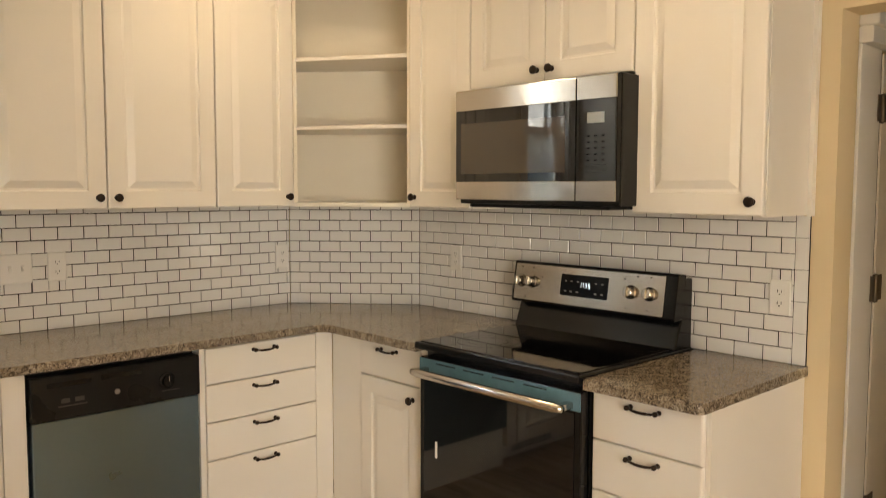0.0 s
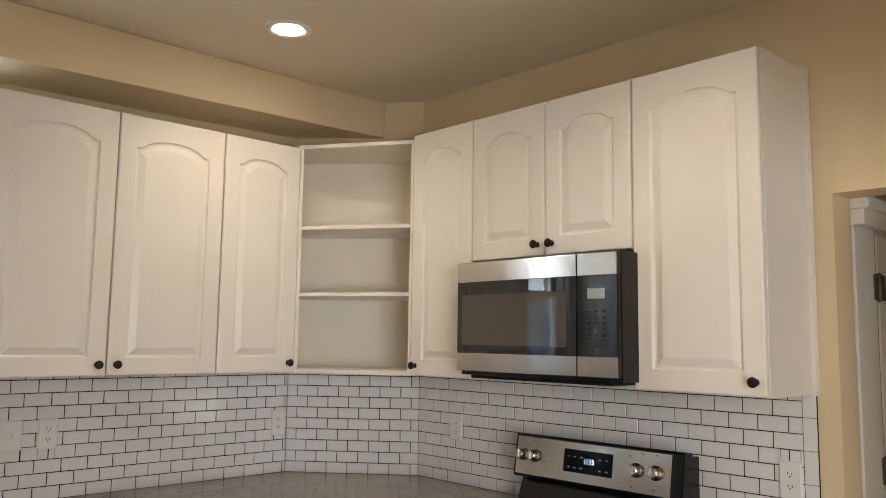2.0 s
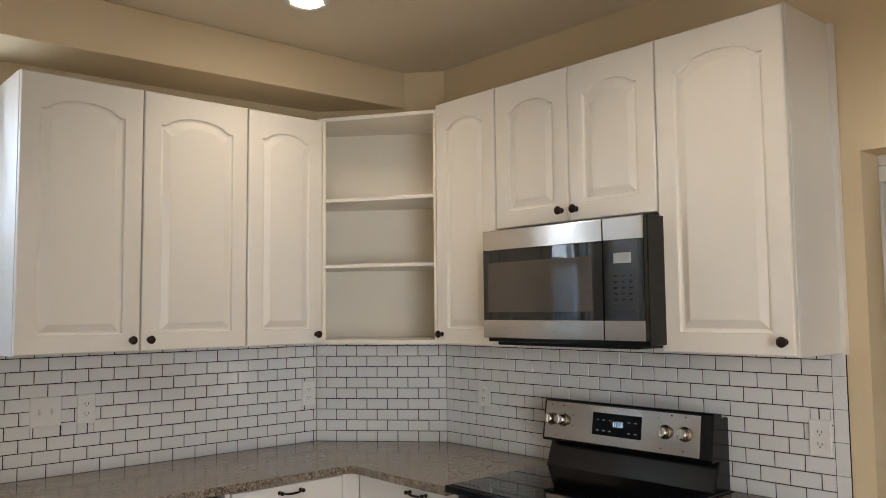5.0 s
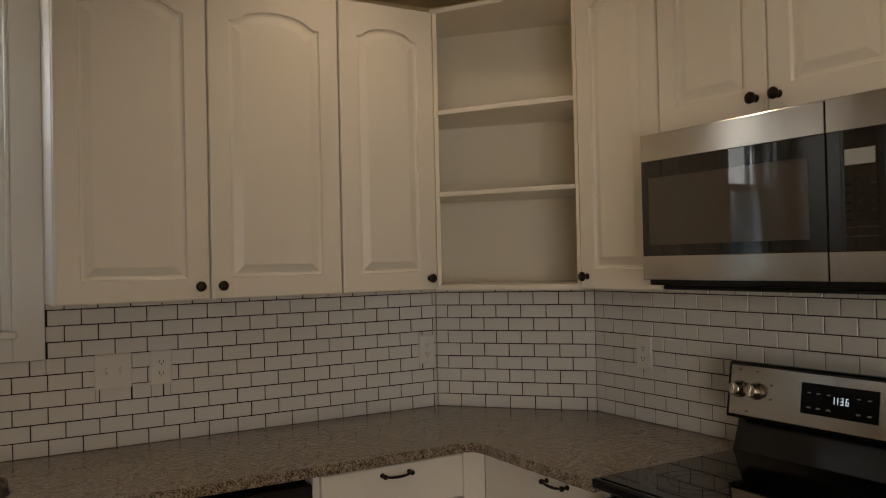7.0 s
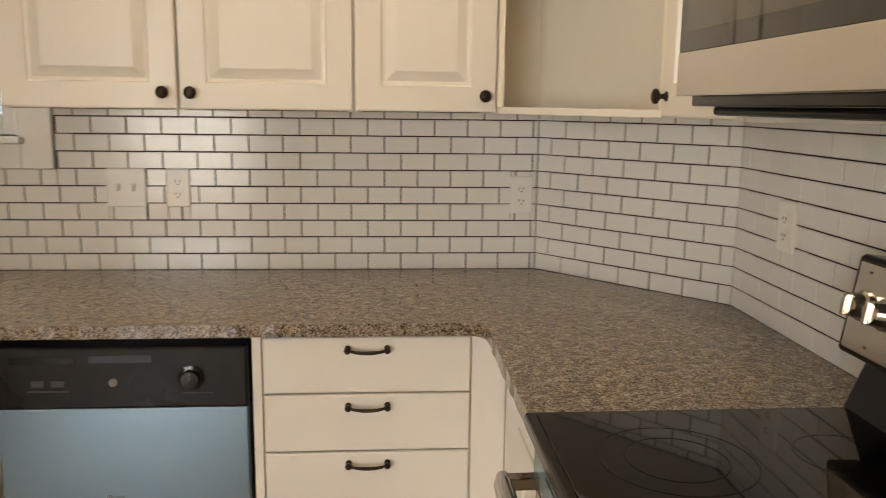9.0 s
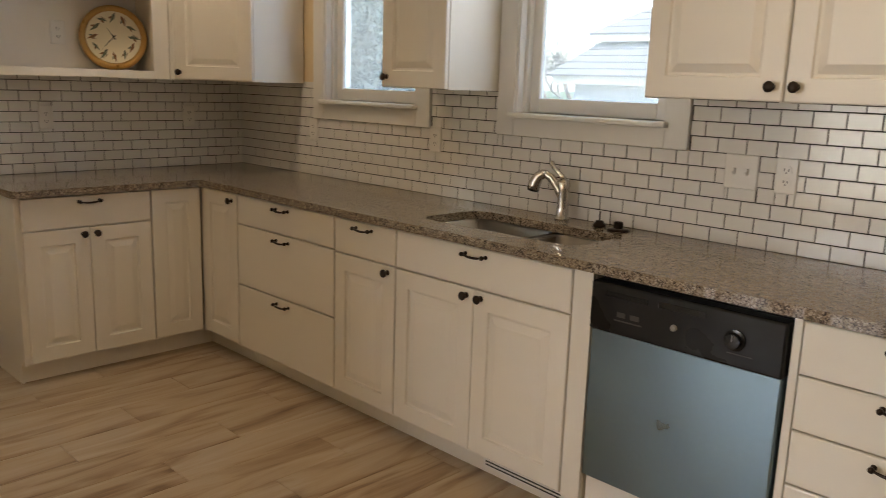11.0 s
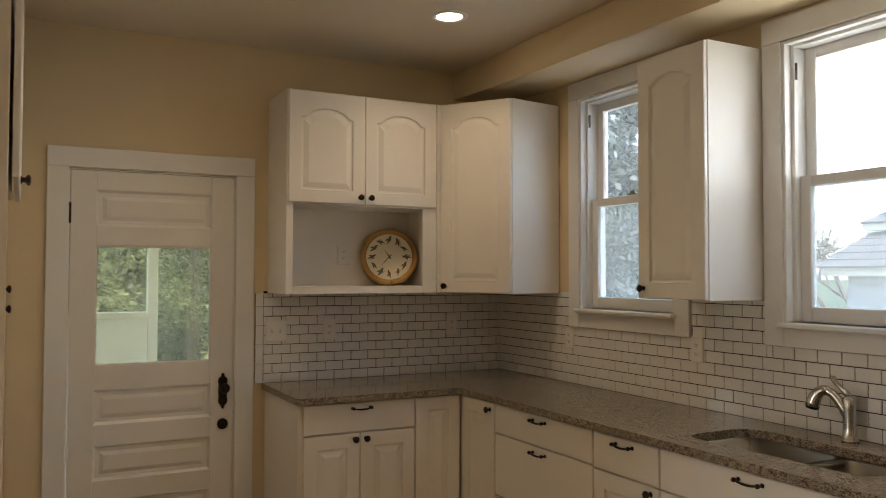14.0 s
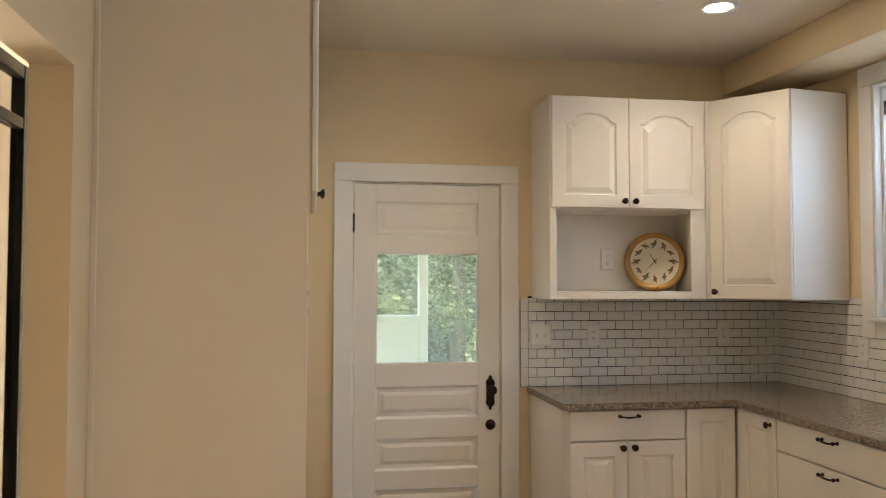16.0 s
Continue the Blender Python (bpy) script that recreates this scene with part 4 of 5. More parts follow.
part("body", box(0.002, W - 0.002, -0.625, -0.02, 0.03, 0.895), M_BLACK, rg, bevel=0.003)
ck = part("cooktop", box(-0.001, W + 0.001, -0.690, -0.02, 0.897, 0.925), M_BLACK, rg, "black enamel cooktop rim", bevel=0.006)
part("cooktop_glass", box(0.016, W - 0.016, -0.672, -0.13, 0.9245, 0.928), M_BGLASS, ck, "black ceramic glass", bevel=0.001)


def ring(x, y, r0, z):
    loops = [[(x + r * math.cos(2 * math.pi * k / 40), y + r * math.sin(2 * math.pi * k / 40), z) for k in range(40)] for r in (r0 - 0.0012, r0 + 0.0012)]
    return loft(loops, False, False)


for x, y, r in ((0.20, -0.50, 0.115), (0.20, -0.50, 0.075), (0.20, -0.24, 0.075), (0.56, -0.50, 0.09), (0.56, -0.24, 0.09)):
    part("burner_ring", ring(x, y, r, 0.9284), M_BLACK, ck)
part("backguard_base", loft([[(0.004, -0.135, 0.92), (0.004, -0.02, 0.92), (0.004, -0.02, 1.175), (0.004, -0.085, 1.175), (0.004, -0.092, 1.03)],
                             [(W - 0.004, -0.135, 0.92), (W - 0.004, -0.02, 0.92), (W - 0.004, -0.02, 1.175), (W - 0.004, -0.085, 1.175), (W - 0.004, -0.092, 1.03)]]), M_BLACK, rg, bevel=0.006)
bgp = [(-0.150, 1.035), (-0.146, 1.028), (-0.09, 1.03), (-0.07, 1.19), (-0.118, 1.196), (-0.126, 1.19)]
bg = part("backguard", loft([[(x, y, z) for y, z in bgp] for x in (0.0, W)]), M_BLACK, rg, "black backguard housing", bevel=0.004)


def on_guard(u, s, off=0.001):
    """A point on the sloping face of the backguard: u along the width, s up the slope."""
    y0, z0, y1, z1 = -0.150, 1.035, -0.126, 1.19
    ln = math.hypot(y1 - y0, z1 - z0)
    return (u, y0 + (y1 - y0) * s - off * (z1 - z0) / ln, z0 + (z1 - z0) * s + off * (y1 - y0) / ln)


def guard_plate(u0, u1, s0, s1, off, thick=0.004):
    f = [on_guard(u0, s0, off), on_guard(u1, s0, off), on_guard(u1, s1, off), on_guard(u0, s1, off)]
    b = [on_guard(u0, s0, off - thick), on_guard(u1, s0, off - thick), on_guard(u1, s1, off - thick), on_guard(u0, s1, off - thick)]
    return loft([b, f])


face = part("steel_face", guard_plate(0.012, W - 0.045, 0.03, 0.97, 0.003), M_STEELX, bg, "brushed steel control face", bevel=0.0015)
disp = part("display", guard_plate(0.252, 0.475, 0.26, 0.80, 0.005, 0.003), M_DISPLAY, bg, "black glass clock display", bevel=0.003)
tilt = math.degrees(math.atan2(0.024, 0.155))
for x in (0.045, 0.105, 0.575, 0.655):
    kb = part("control_knob", lathe([(0.026, 0.0), (0.026, -0.005), (0.021, -0.008), (0.020, -0.026), (0.017, -0.029), (0.0, -0.030)], 22, "y"), M_NICKEL, bg, "steel control knob", smooth=False)
    kb.matrix_local = Matrix.Translation(on_guard(x, 0.52, 0.003)) @ pose(0, 0, 0, -tilt, 0, 0)
    grip = part("grip", box(-0.0035, 0.0035, -0.037, -0.028, -0.019, 0.019), M_NICKEL, kb, bevel=0.002)
for u0, s0 in ((0.045, 0.88), (0.105, 0.88), (0.155, 0.66), (0.155, 0.40), (0.075, 0.12), (0.545, 0.82), (0.60, 0.90), (0.655, 0.90), (0.56, 0.14), (0.65, 0.14)):
    part("marking", guard_plate(u0 - 0.004, u0 + 0.004, s0 - 0.012, s0 + 0.012, 0.0036, 0.002), M_SLOT, bg)
for u0 in (0.272, 0.30, 0.33, 0.415, 0.445):
    part("marking", guard_plate(u0, u0 + 0.012, 0.36, 0.39, 0.0056, 0.002), M_PRINT, bg)
    part("marking", guard_plate(u0, u0 + 0.010, 0.62, 0.64, 0.0056, 0.002), M_PRINT, bg)
# clock digits 1136 in seven segments
SEG = {"1": "bc", "3": "abcdg", "6": "acdefg"}


def digit(ch, u, s):
    w, h = 0.0062, 0.105
    rows = {"a": (0, w, h, h), "b": (w, w, h / 2, h), "c": (w, w, 0, h / 2), "d": (0, w, 0, 0), "e": (0, 0, 0, h / 2), "f": (0, 0, h / 2, h), "g": (0, w, h / 2, h / 2)}
    for k in SEG[ch]:
        a, b, c0, d0 = rows[k]
        part("digit_segment", guard_plate(u + a - 0.0008, u + b + 0.0008, s + c0 - 0.007, s + d0 + 0.007, 0.0062, 0.001), M_LCD, disp)


for ch, u in zip("1136", (0.346, 0.356, 0.371, 0.386)):
    digit(ch, u, 0.50)
od = part("oven_door", box(0.006, W - 0.006, -0.668, -0.627, 0.205, 0.868), M_BLACK, rg, "black oven door", bevel=0.006)
part("oven_glass", box(0.03, W - 0.03, -0.6705, -0.667, 0.24, 0.80), M_BGLASS, od, "dark oven window", bevel=0.002)
part("steel_band", box(0.008, W - 0.008, -0.6715, -0.667, 0.806, 0.864), M_BLUEFILM, od, "steel band under teal film", bevel=0.001)
part("vent_slot", boxes(*[(0.10 + 0.14 * i, 0.20 + 0.14 * i, -0.673, -0.671, 0.851, 0.855) for i in range(4)]), M_BLACK, od)
hd = part("handle", tube([(0.03, -0.728, 0.822), (0.06, -0.732, 0.822), (W - 0.06, -0.732, 0.822), (W - 0.03, -0.728, 0.822)], [0.012, 0.016, 0.016, 0.012], 14), M_STEELX, od, "brushed steel bar handle", smooth=True)
part("handle_post", box(0.035, 0.06, -0.73, -0.668, 0.811, 0.833), M_STEELX, od, bevel=0.003)
part("handle_post", box(W - 0.06, W - 0.035, -0.73, -0.668, 0.811, 0.833), M_STEELX, od, bevel=0.003)
part("film_strip", box(0.02, W - 0.02, -0.6735, -0.669, 0.200, 0.238), M_BLUEFILM, od, "teal protective film strip")
part("tag", box(0.095, 0.106, -0.6735, -0.6705, 0.50, 0.56), M_OUTLET, od, "small white sticker")
part("drawer", box(0.006, W - 0.006, -0.660, -0.627, 0.035, 0.198), M_BLACK, rg, "black storage drawer", bevel=0.006)

# ---------- microwave ----------
mw = thing("microwave", RANGEWALL(-1.216), "over-the-range microwave with steel bands and black glass", "microwave")
W = 0.744
MZ0, MZ1, MF = 1.452, 1.866, -0.452
part("body", box(0.0, W, -0.425, -0.012, MZ0 - 0.016, MZ1 + 0.004), M_BLACK, mw, bevel=0.003)
part("vent_base", box(0.025, W - 0.06, -0.40, -0.05, MZ0 - 0.030, MZ0 - 0.016), M_BLACKPL, mw, "black grease filter base", bevel=0.006)
S = 0.580
dr = part("door", boxes((0.0, S - 0.001, MF + 0.004, -0.425, MZ0, MZ1)), M_BLACK, mw, bevel=0.003)
part("steel_band", box(0.001, S - 0.002, MF, MF + 0.012, MZ1 - 0.077, MZ1), M_STEELX, dr, "brushed steel upper band", bevel=0.002)
part("steel_band", box(0.001, S - 0.002, MF, MF + 0.012, MZ0, MZ0 + 0.068), M_STEELX, dr, "brushed steel lower band", bevel=0.002)
part("door_glass", box(0.002, S - 0.003, MF + 0.0015, MF + 0.010, MZ0 + 0.0685, MZ1 - 0.0775), M_MWGLASS, dr, "black mirrored glass")
part("window_mesh", box(0.028, S - 0.046, MF + 0.0008, MF + 0.004, MZ0 + 0.098, MZ1 - 0.125), M_SMOKE, dr, "smoked window")
pn = part("control_panel", boxes((S + 0.001, W - 0.001, MF + 0.004, -0.425, MZ0, MZ1)), M_BLACK, mw, bevel=0.003)
part("steel_band", box(S + 0.002, W - 0.002, MF, MF + 0.012, MZ1 - 0.077, MZ1), M_STEELX, pn, bevel=0.002)
part("steel_band", box(S + 0.002, W - 0.002, MF, MF + 0.012, MZ0, MZ0 + 0.068), M_STEELX, pn, bevel=0.002)
part("touch_glass", box(S + 0.003, W - 0.003, MF + 0.0015, MF + 0.010, MZ0 + 0.0685, MZ1 - 0.0775), M_MWGLASS, pn)
part("display", box(S + 0.045, S + 0.115, MF + 0.0003, MF + 0.003, MZ1 - 0.155, MZ1 - 0.120), M_LCDOFF, pn, "pale unlit display")
for r in range(5):
    for q in range(3):
        part("key_mark", box(S + 0.045 + 0.03 * q, S + 0.057 + 0.03 * q, MF + 0.0009, MF + 0.003, MZ1 - 0.20 - 0.02 * r, MZ1 - 0.195 - 0.02 * r), M_BLACKPL, pn)
part("key_mark", boxes((S + 0.04, S + 0.125, MF + 0.0009, MF + 0.003, MZ0 + 0.10, MZ0 + 0.102), (S + 0.04, S + 0.125, MF + 0.0009, MF + 0.003, MZ0 + 0.12, MZ0 + 0.122)), M_SLOT, pn)

# ---------- clock in the niche ----------
ck = thing("wall_clock", pose(XL + 0.125, -0.828, 1.4505, 0, 0, -19) @ pose(0, 0, 0, 0, -9, 0), "round gold-rimmed wall clock with birds leaning in the niche", "clock")
R = 0.167
part("rim", lathe([(R * 0.6, -0.034), (R * 0.985, -0.034), (R * 1.005, -0.006), (R * 1.005, 0.004), (R * 0.98, 0.018), (R * 0.92, 0.026), (R * 0.86, 0.024), (R * 0.82, 0.014), (R * 0.80, 0.008)], 48, "x", (0, 0, R)), M_GOLD, ck, smooth=True)
fc = part("dial", lathe([(0.0, 0.0), (R * 0.81, 0.0), (R * 0.81, 0.0095), (0.0, 0.0096)], 48, "x", (0, 0, R)), M_FACE, ck, "cream dial")


def flat_shape(pts, x=0.0105, thick=0.001):
    return loft([[(x - thick, y, z) for y, z in pts], [(x, y, z) for y, z in pts]])


BIRDS = [(58, 1.15, 1), (100, 1.1, 0), (150, 1.0, 1), (165, 1.15, 1), (60, 1.1, 0), (80, 0.95, 1), (100, 1.0, 0), (50, 1.2, 1), (125, 0.95, 1), (20, 1.1, 0), (35, 1.2, 1), (160, 1.0, 1)]
for k, (turn, size, tone) in enumerate(BIRDS):
    a = math.radians(90 - 30 * k)
    cy, cz = 0.101 * math.cos(a), R + 0.101 * math.sin(a)
    lean = math.radians(turn)

    def placed(rows):
        return [(cy + size * (u * math.cos(lean) - v * math.sin(lean)), cz + size * (u * math.sin(lean) + v * math.cos(lean))) for u, v in rows]

    body = placed(((-0.030, -0.002), (-0.012, -0.006), (0.004, -0.009), (0.014, -0.004), (0.020, -0.001), (0.027, 0.001), (0.020, 0.005), (0.014, 0.008), (0.005, 0.006), (-0.010, 0.003)))
    bird = part("bird_mark", flat_shape(body), M_BIRD1 if tone else M_BIRD2, fc)
    part("wing", flat_shape(placed(((0.006, 0.004), (0.000, 0.011), (-0.014, 0.015), (-0.009, 0.005))), 0.0108), M_BIRD2 if tone else M_BIRD1, bird)
    if k % 2:
        part("twig", flat_shape(placed(((-0.018, -0.010), (0.012, -0.014), (0.013, -0.012), (-0.017, -0.0085))), 0.0106), M_BIRD2, bird)
for ang, ln, w in ((123, 0.062, 0.0040), (228, 0.098, 0.0032)):
    a = math.radians(ang)
    d, s = (math.cos(a), math.sin(a)), (-math.sin(a), math.cos(a))
    pts = [(-0.015 * d[0] - w * s[0], R - 0.015 * d[1] - w * s[1]), (ln * d[0], R + ln * d[1]), (-0.015 * d[0] + w * s[0], R - 0.015 * d[1] + w * s[1])]
    part("clock_arm", flat_shape(pts, 0.0125), M_INK, fc)

# ---------- outlets and switches ----------


def outlet(m, label="white duplex outlet in the tiled backsplash"):
    o = thing("outlet", m, label, "outlet", "outlets")
    part("cover_plate", loft([[(x, y, z) for x, z in rounded([(-a, -b), (a, -b), (a, b), (-a, b)], 0.005, 3)] for a, b, y in ((0.036, 0.059, 0.004), (0.036, 0.059, -0.002), (0.033, 0.056, -0.0045))]), M_OUTLET, o)
    for s in (-1, 1):
        r = part("receptacle", prism(rounded([(-0.017, -0.0145), (0.017, -0.0145), (0.017, 0.0145), (-0.017, 0.0145)], 0.009, 4), 0, 0.002), M_OUTLET, o)
        r.matrix_local = pose(0, -0.004, s * 0.0195, 90, 0, 0)
        part("slot", boxes((-0.0078, -0.0054, -0.0068, -0.0055, s * 0.0195 - 0.003, s * 0.0195 + 0.006), (0.0054, 0.0078, -0.0068, -0.0055, s * 0.0195 - 0.003, s * 0.0195 + 0.005),
                           (-0.0022, 0.0022, -0.0068, -0.0055, s * 0.0195 - 0.0105, s * 0.0195 - 0.0065)), M_SLOT, o)
    return o


def switch(m, label="white two-gang switch plate in the tiled backsplash"):
    o = thing("switch_plate", m, label, "switch")
    part("cover_plate", loft([[(x, y, z) for x, z in rounded([(-a, -b), (a, -b), (a, b), (-a, b)], 0.005, 3)] for a, b, y in ((0.059, 0.059, 0.004), (0.059, 0.059, -0.002), (0.056, 0.056, -0.0045))]), M_OUTLET, o)
    for s in (-1, 1):
        part("toggle", loft([[(s * 0.023 - 0.005, -0.004, -0.012), (s * 0.023 + 0.005, -0.004, -0.012), (s * 0.023 + 0.005, -0.004, 0.012), (s * 0.023 - 0.005, -0.004, 0.012)],
                             [(s * 0.023 - 0.004, -0.014, 0.002), (s * 0.023 + 0.004, -0.014, 0.002), (s * 0.023 + 0.004, -0.013, 0.011), (s * 0.023 - 0.004, -0.013, 0.011)]]), M_OUTLET, o)
    return o


PLATES = []   # (wall, along, z, half width): kept free of tiles


def plate(wall, kind, s, z):
    half = 0.055 if kind == "switch" else 0.032
    PLATES.append((wall, s, z, half))
    m = {"n": pose(s, -0.004, z), "e": pose(-0.004, s, z, 0, 0, -90), "w": pose(XL + 0.004, s, z, 0, 0, 90)}[wall]
    (switch if kind == "switch" else outlet)(m)


plate("n", "switch", -1.706, 1.172)
plate("n", "outlet", -1.551, 1.172)
plate("n", "outlet", -0.488, 1.154)
plate("n", "outlet", -3.197, 1.178)
plate("n", "outlet", -4.155, 1.165)
plate("e", "outlet", -0.760, 1.166)
plate("e", "outlet", -2.310, 1.134)
plate("w", "switch", -1.459, 1.200)
plate("w", "outlet", -1.150, 1.200)
plate("w", "outlet", -0.355, 1.205)
outlet(pose(XL + 0.0165, -1.070, 1.628, 0, 0, 90), "white duplex outlet at the back of the niche")

# ---------- refrigerator enclosure and pantry ----------
PX, PY = -3.13, -2.752
pn = thing("side_panel", pose(PX, PY, 0), "tall painted side panel of the refrigerator enclosure", "panel")
part("board", box(-0.02, 0.0, -0.655, 0.0, 0.0, UT), M_PANEL, pn, bevel=0.0015)
part("edge_bead", boxes((-0.001, 0.008, -0.658, -0.640, 0.0, UT)), M_PANEL, pn, bevel=0.003)
fr = thing("wall_cabinet", pose(PX - 0.921, YS + 0.001, 0, 0, 0, 180) @ pose(-0.90, 0, 0), "deep white cabinet above the refrigerator space", "cabinet", "wall cabinets")
part("carcass", box(0.0, 0.898, -0.655, -0.0, 1.80, UT), M_CAB, fr, bevel=0.001)
door_front(fr, -0.012, 0.447, 1.795, UT - 0.003, -0.655 - 0.032, 0.05, (0.42, 1.835))
door_front(fr, 0.451, 0.896, 1.795, UT - 0.003, -0.655 - 0.032, 0.05, (0.48, 1.835))
pt = thing("pantry_cabinet", pose(PX - 0.925, YS + 0.001, 0, 0, 0, 180), "tall white pantry cabinet beside the refrigerator space", "cabinet")
part("carcass", box(0.0, 0.84, -0.606, -0.0, 0.0, UT), M_CAB, pt, bevel=0.001)
d = door_front(pt, 0.004, 0.836, 1.42, UT - 0.003, -0.627, 0.05, (0.10, 1.452))
d = door_front(pt, 0.004, 0.836, 0.11, 1.415, -0.627, 0.0, (0.10, 1.372))

# ---------- steel-framed screen in the next room ----------
sc = thing("glazed_screen", pose(-3.04, -3.60, 0), "narrow black steel framed glass screen in the next room", "screen")
part("stile", box(-0.045, 0.0, -0.022, 0.022, 0.0, 2.14), M_BLACKSTEEL, sc, bevel=0.002)
part("stile", box(0.235, 0.275, -0.022, 0.022, 0.0, 2.14), M_BLACKSTEEL, sc, bevel=0.002)
for z0, z1 in ((2.10, 2.14), (1.95, 1.982), (0.0, 0.05)):
    part("rail", box(0.0, 0.235, -0.02, 0.02, z0, z1), M_BLACKSTEEL, sc, bevel=0.002)
# Pane tinted dark to dim the over-bright room behind it.
M_SCREEN = glass_mat("darkened_screen_glass", (0.30, 0.28, 0.26))
part("pane", box(0.0, 0.235, -0.003, 0.003, 0.05, 1.95), M_SCREEN, sc)
part("pane", box(0.0, 0.235, -0.003, 0.003, 1.982, 2.10), M_SCREEN, sc)

# ---------- hall door beyond the cased opening ----------
hd = thing("hall_door_casing", pose(0, -2.466, 0), "white painted casing of the hall door", "trim", "", "structure")
part("casing_head", box(0.16, 1.27, -0.046, 0.0, 1.968, 2.022), M_TRIM, hd, bevel=0.004)
part("head_cap", box(0.155, 1.29, -0.064, 0.0, 2.0225, 2.066), M_TRIM, hd, bevel=0.006)
part("casing_leg", box(0.16, 0.344, -0.012, 0.0, 0.0, 1.9675), M_TRIM, hd, bevel=0.003)
part("casing_leg", box(1.15, 1.27, -0.012, 0.0, 0.0, 1.9675), M_TRIM, hd, bevel=0.003)
dd = thing("door_2", pose(0, -2.466, 0), "white painted hall door on bronze hinges, closed", "door", "", "structure")
part("door_leaf", box(0.372, 1.14, -0.010, 0.0, 0.012, 1.955), M_DOORP, dd, bevel=0.002)
# Dark strip paints the shade in the slit between leaf and jamb.
part("gap", box(0.3445, 0.3715, -0.003, 0.0, 0.0, 1.96), M_SLOT, dd, "dark strip painting the shaded gap beside the jamb")
for hz in (1.77, 1.15, 0.36):
    hb = part("hinge", boxes((0.316, 0.346, -0.016, -0.0125, hz - 0.045, hz + 0.045), (0.370, 0.428, -0.0145, -0.0105, hz - 0.045, hz + 0.045)), M_STREAK, dd, "bronze butt hinge", bevel=0.002)
    part("pin", lathe([(0.0, -0.052), (0.007, -0.048), (0.009, -0.044), (0.009, 0.044), (0.007, 0.048), (0.0, 0.052)], 10, "z", (0.357, -0.017, hz)), M_STREAK, hb, smooth=True)

# ---------- trims, mat ----------
bb = thing("baseboard", pose(0, 0, 0), "white painted baseboard", "baseboard", "", "structure")
part("board", box(XL - 0.008, XL + 0.010, -1.586, -1.522, 0, 0.12), M_TRIM, bb, bevel=0.003)
part("board", box(XL - 0.008, XL + 0.010, -2.765, -2.617, 0, 0.12), M_TRIM, bb, bevel=0.003)
part("board", box(-0.010, 0.008, -2.468, -2.402, 0, 0.12), M_TRIM, bb, bevel=0.003)
mt = link_mesh("door_mat", prism(rounded([(-4.868, -2.36), (-4.245, -2.36), (-4.245, -1.665), (-4.868, -1.665)], 0.015, 3), 0.0, 0.014), M_MAT)
tagged(mt, "brown coarse woven door mat on the floor by the back door", "mat")
tuft = bmesh.new()
for i in range(3800):
    x, y = random.uniform(-4.862, -4.25), random.uniform(-2.355, -1.67)
    a, h = random.uniform(0, 6.28), random.uniform(0.004, 0.009)
    dx, dy = 0.004 * math.cos(a), 0.004 * math.sin(a)
    v = [tuft.verts.new(p) for p in ((x - dx, y - dy, 0.0135), (x + dx, y + dy, 0.0135), (x + random.uniform(-.004, .004), y + random.uniform(-.004, .004), 0.0135 + h))]
    tuft.faces.new(v)
tf = part("tuft_layer", tuft, M_MAT, mt)
tagged(tf, kind="stuff")

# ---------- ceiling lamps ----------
# The two southern fixtures are unseen additions that brighten the room.
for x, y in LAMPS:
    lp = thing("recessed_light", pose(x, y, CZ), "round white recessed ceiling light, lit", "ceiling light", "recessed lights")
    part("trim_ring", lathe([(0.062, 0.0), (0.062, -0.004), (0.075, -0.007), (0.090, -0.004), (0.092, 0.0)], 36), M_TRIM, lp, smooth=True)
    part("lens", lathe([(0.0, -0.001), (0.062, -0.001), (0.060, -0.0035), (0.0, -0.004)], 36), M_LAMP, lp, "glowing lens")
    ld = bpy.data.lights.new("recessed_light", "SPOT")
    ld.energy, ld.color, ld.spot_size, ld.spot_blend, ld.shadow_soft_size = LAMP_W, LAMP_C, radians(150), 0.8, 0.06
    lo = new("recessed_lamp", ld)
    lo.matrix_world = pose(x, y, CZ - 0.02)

# ---------- outside ----------
GZ = -0.85
M_GRASS = mat("lawn", (0.07, 0.10, 0.035), 0.9, var=0.35, scale=0.7, fine=30, bump=0.6, dist=0.03)
M_LEAF = mat("arborvitae_leaf", (0.13, 0.16, 0.06), 0.6, var=0.35, scale=2.0, fine=20, bump=0.0)
# Spruce colour is paled and blued to paint in the outdoor haze.
M_SPRUCE = mat("hazy_spruce_needles", (0.12, 0.15, 0.145), 0.6, var=0.45, scale=2.0, fine=20, bump=0.0)
M_BARK = mat("bark", (0.10, 0.075, 0.055), 0.9, var=0.3, scale=8, bump=0.5)
M_TWIG = mat("bare_twigs", (0.075, 0.058, 0.05), 0.9, var=0.25, scale=1.5, bump=0.0)
M_PORCH = mat("porch_white", (0.80, 0.76, 0.63), 0.5, var=0.04, bump=0.05)
M_SHINGLE = mat("grey_shingle", (0.17, 0.17, 0.17), 0.85, var=0.3, scale=5, fine=60, bump=0.4)
M_SIDING = mat("pale_siding", (0.62, 0.62, 0.60), 0.6, var=0.05, bump=0.05)
structure("ground", box(-400, 400, -400, 400, GZ - 0.3, GZ), M_GRASS, "lawn around the house", "ground")

# Unseen slab added as a reflector, throwing daylight up onto the soffit.
M_BOUNCE = mat("bounce_concrete", (0.46, 0.45, 0.42), 0.85, var=0.12, scale=1.5, fine=90, bump=0.2)
structure("driveway", box(-9.5, 3.5, 0.5, 10.2, GZ - 0.05, GZ + 0.02), M_BOUNCE, "unseen pale concrete slab added to bounce light up to the soffit", "driveway")


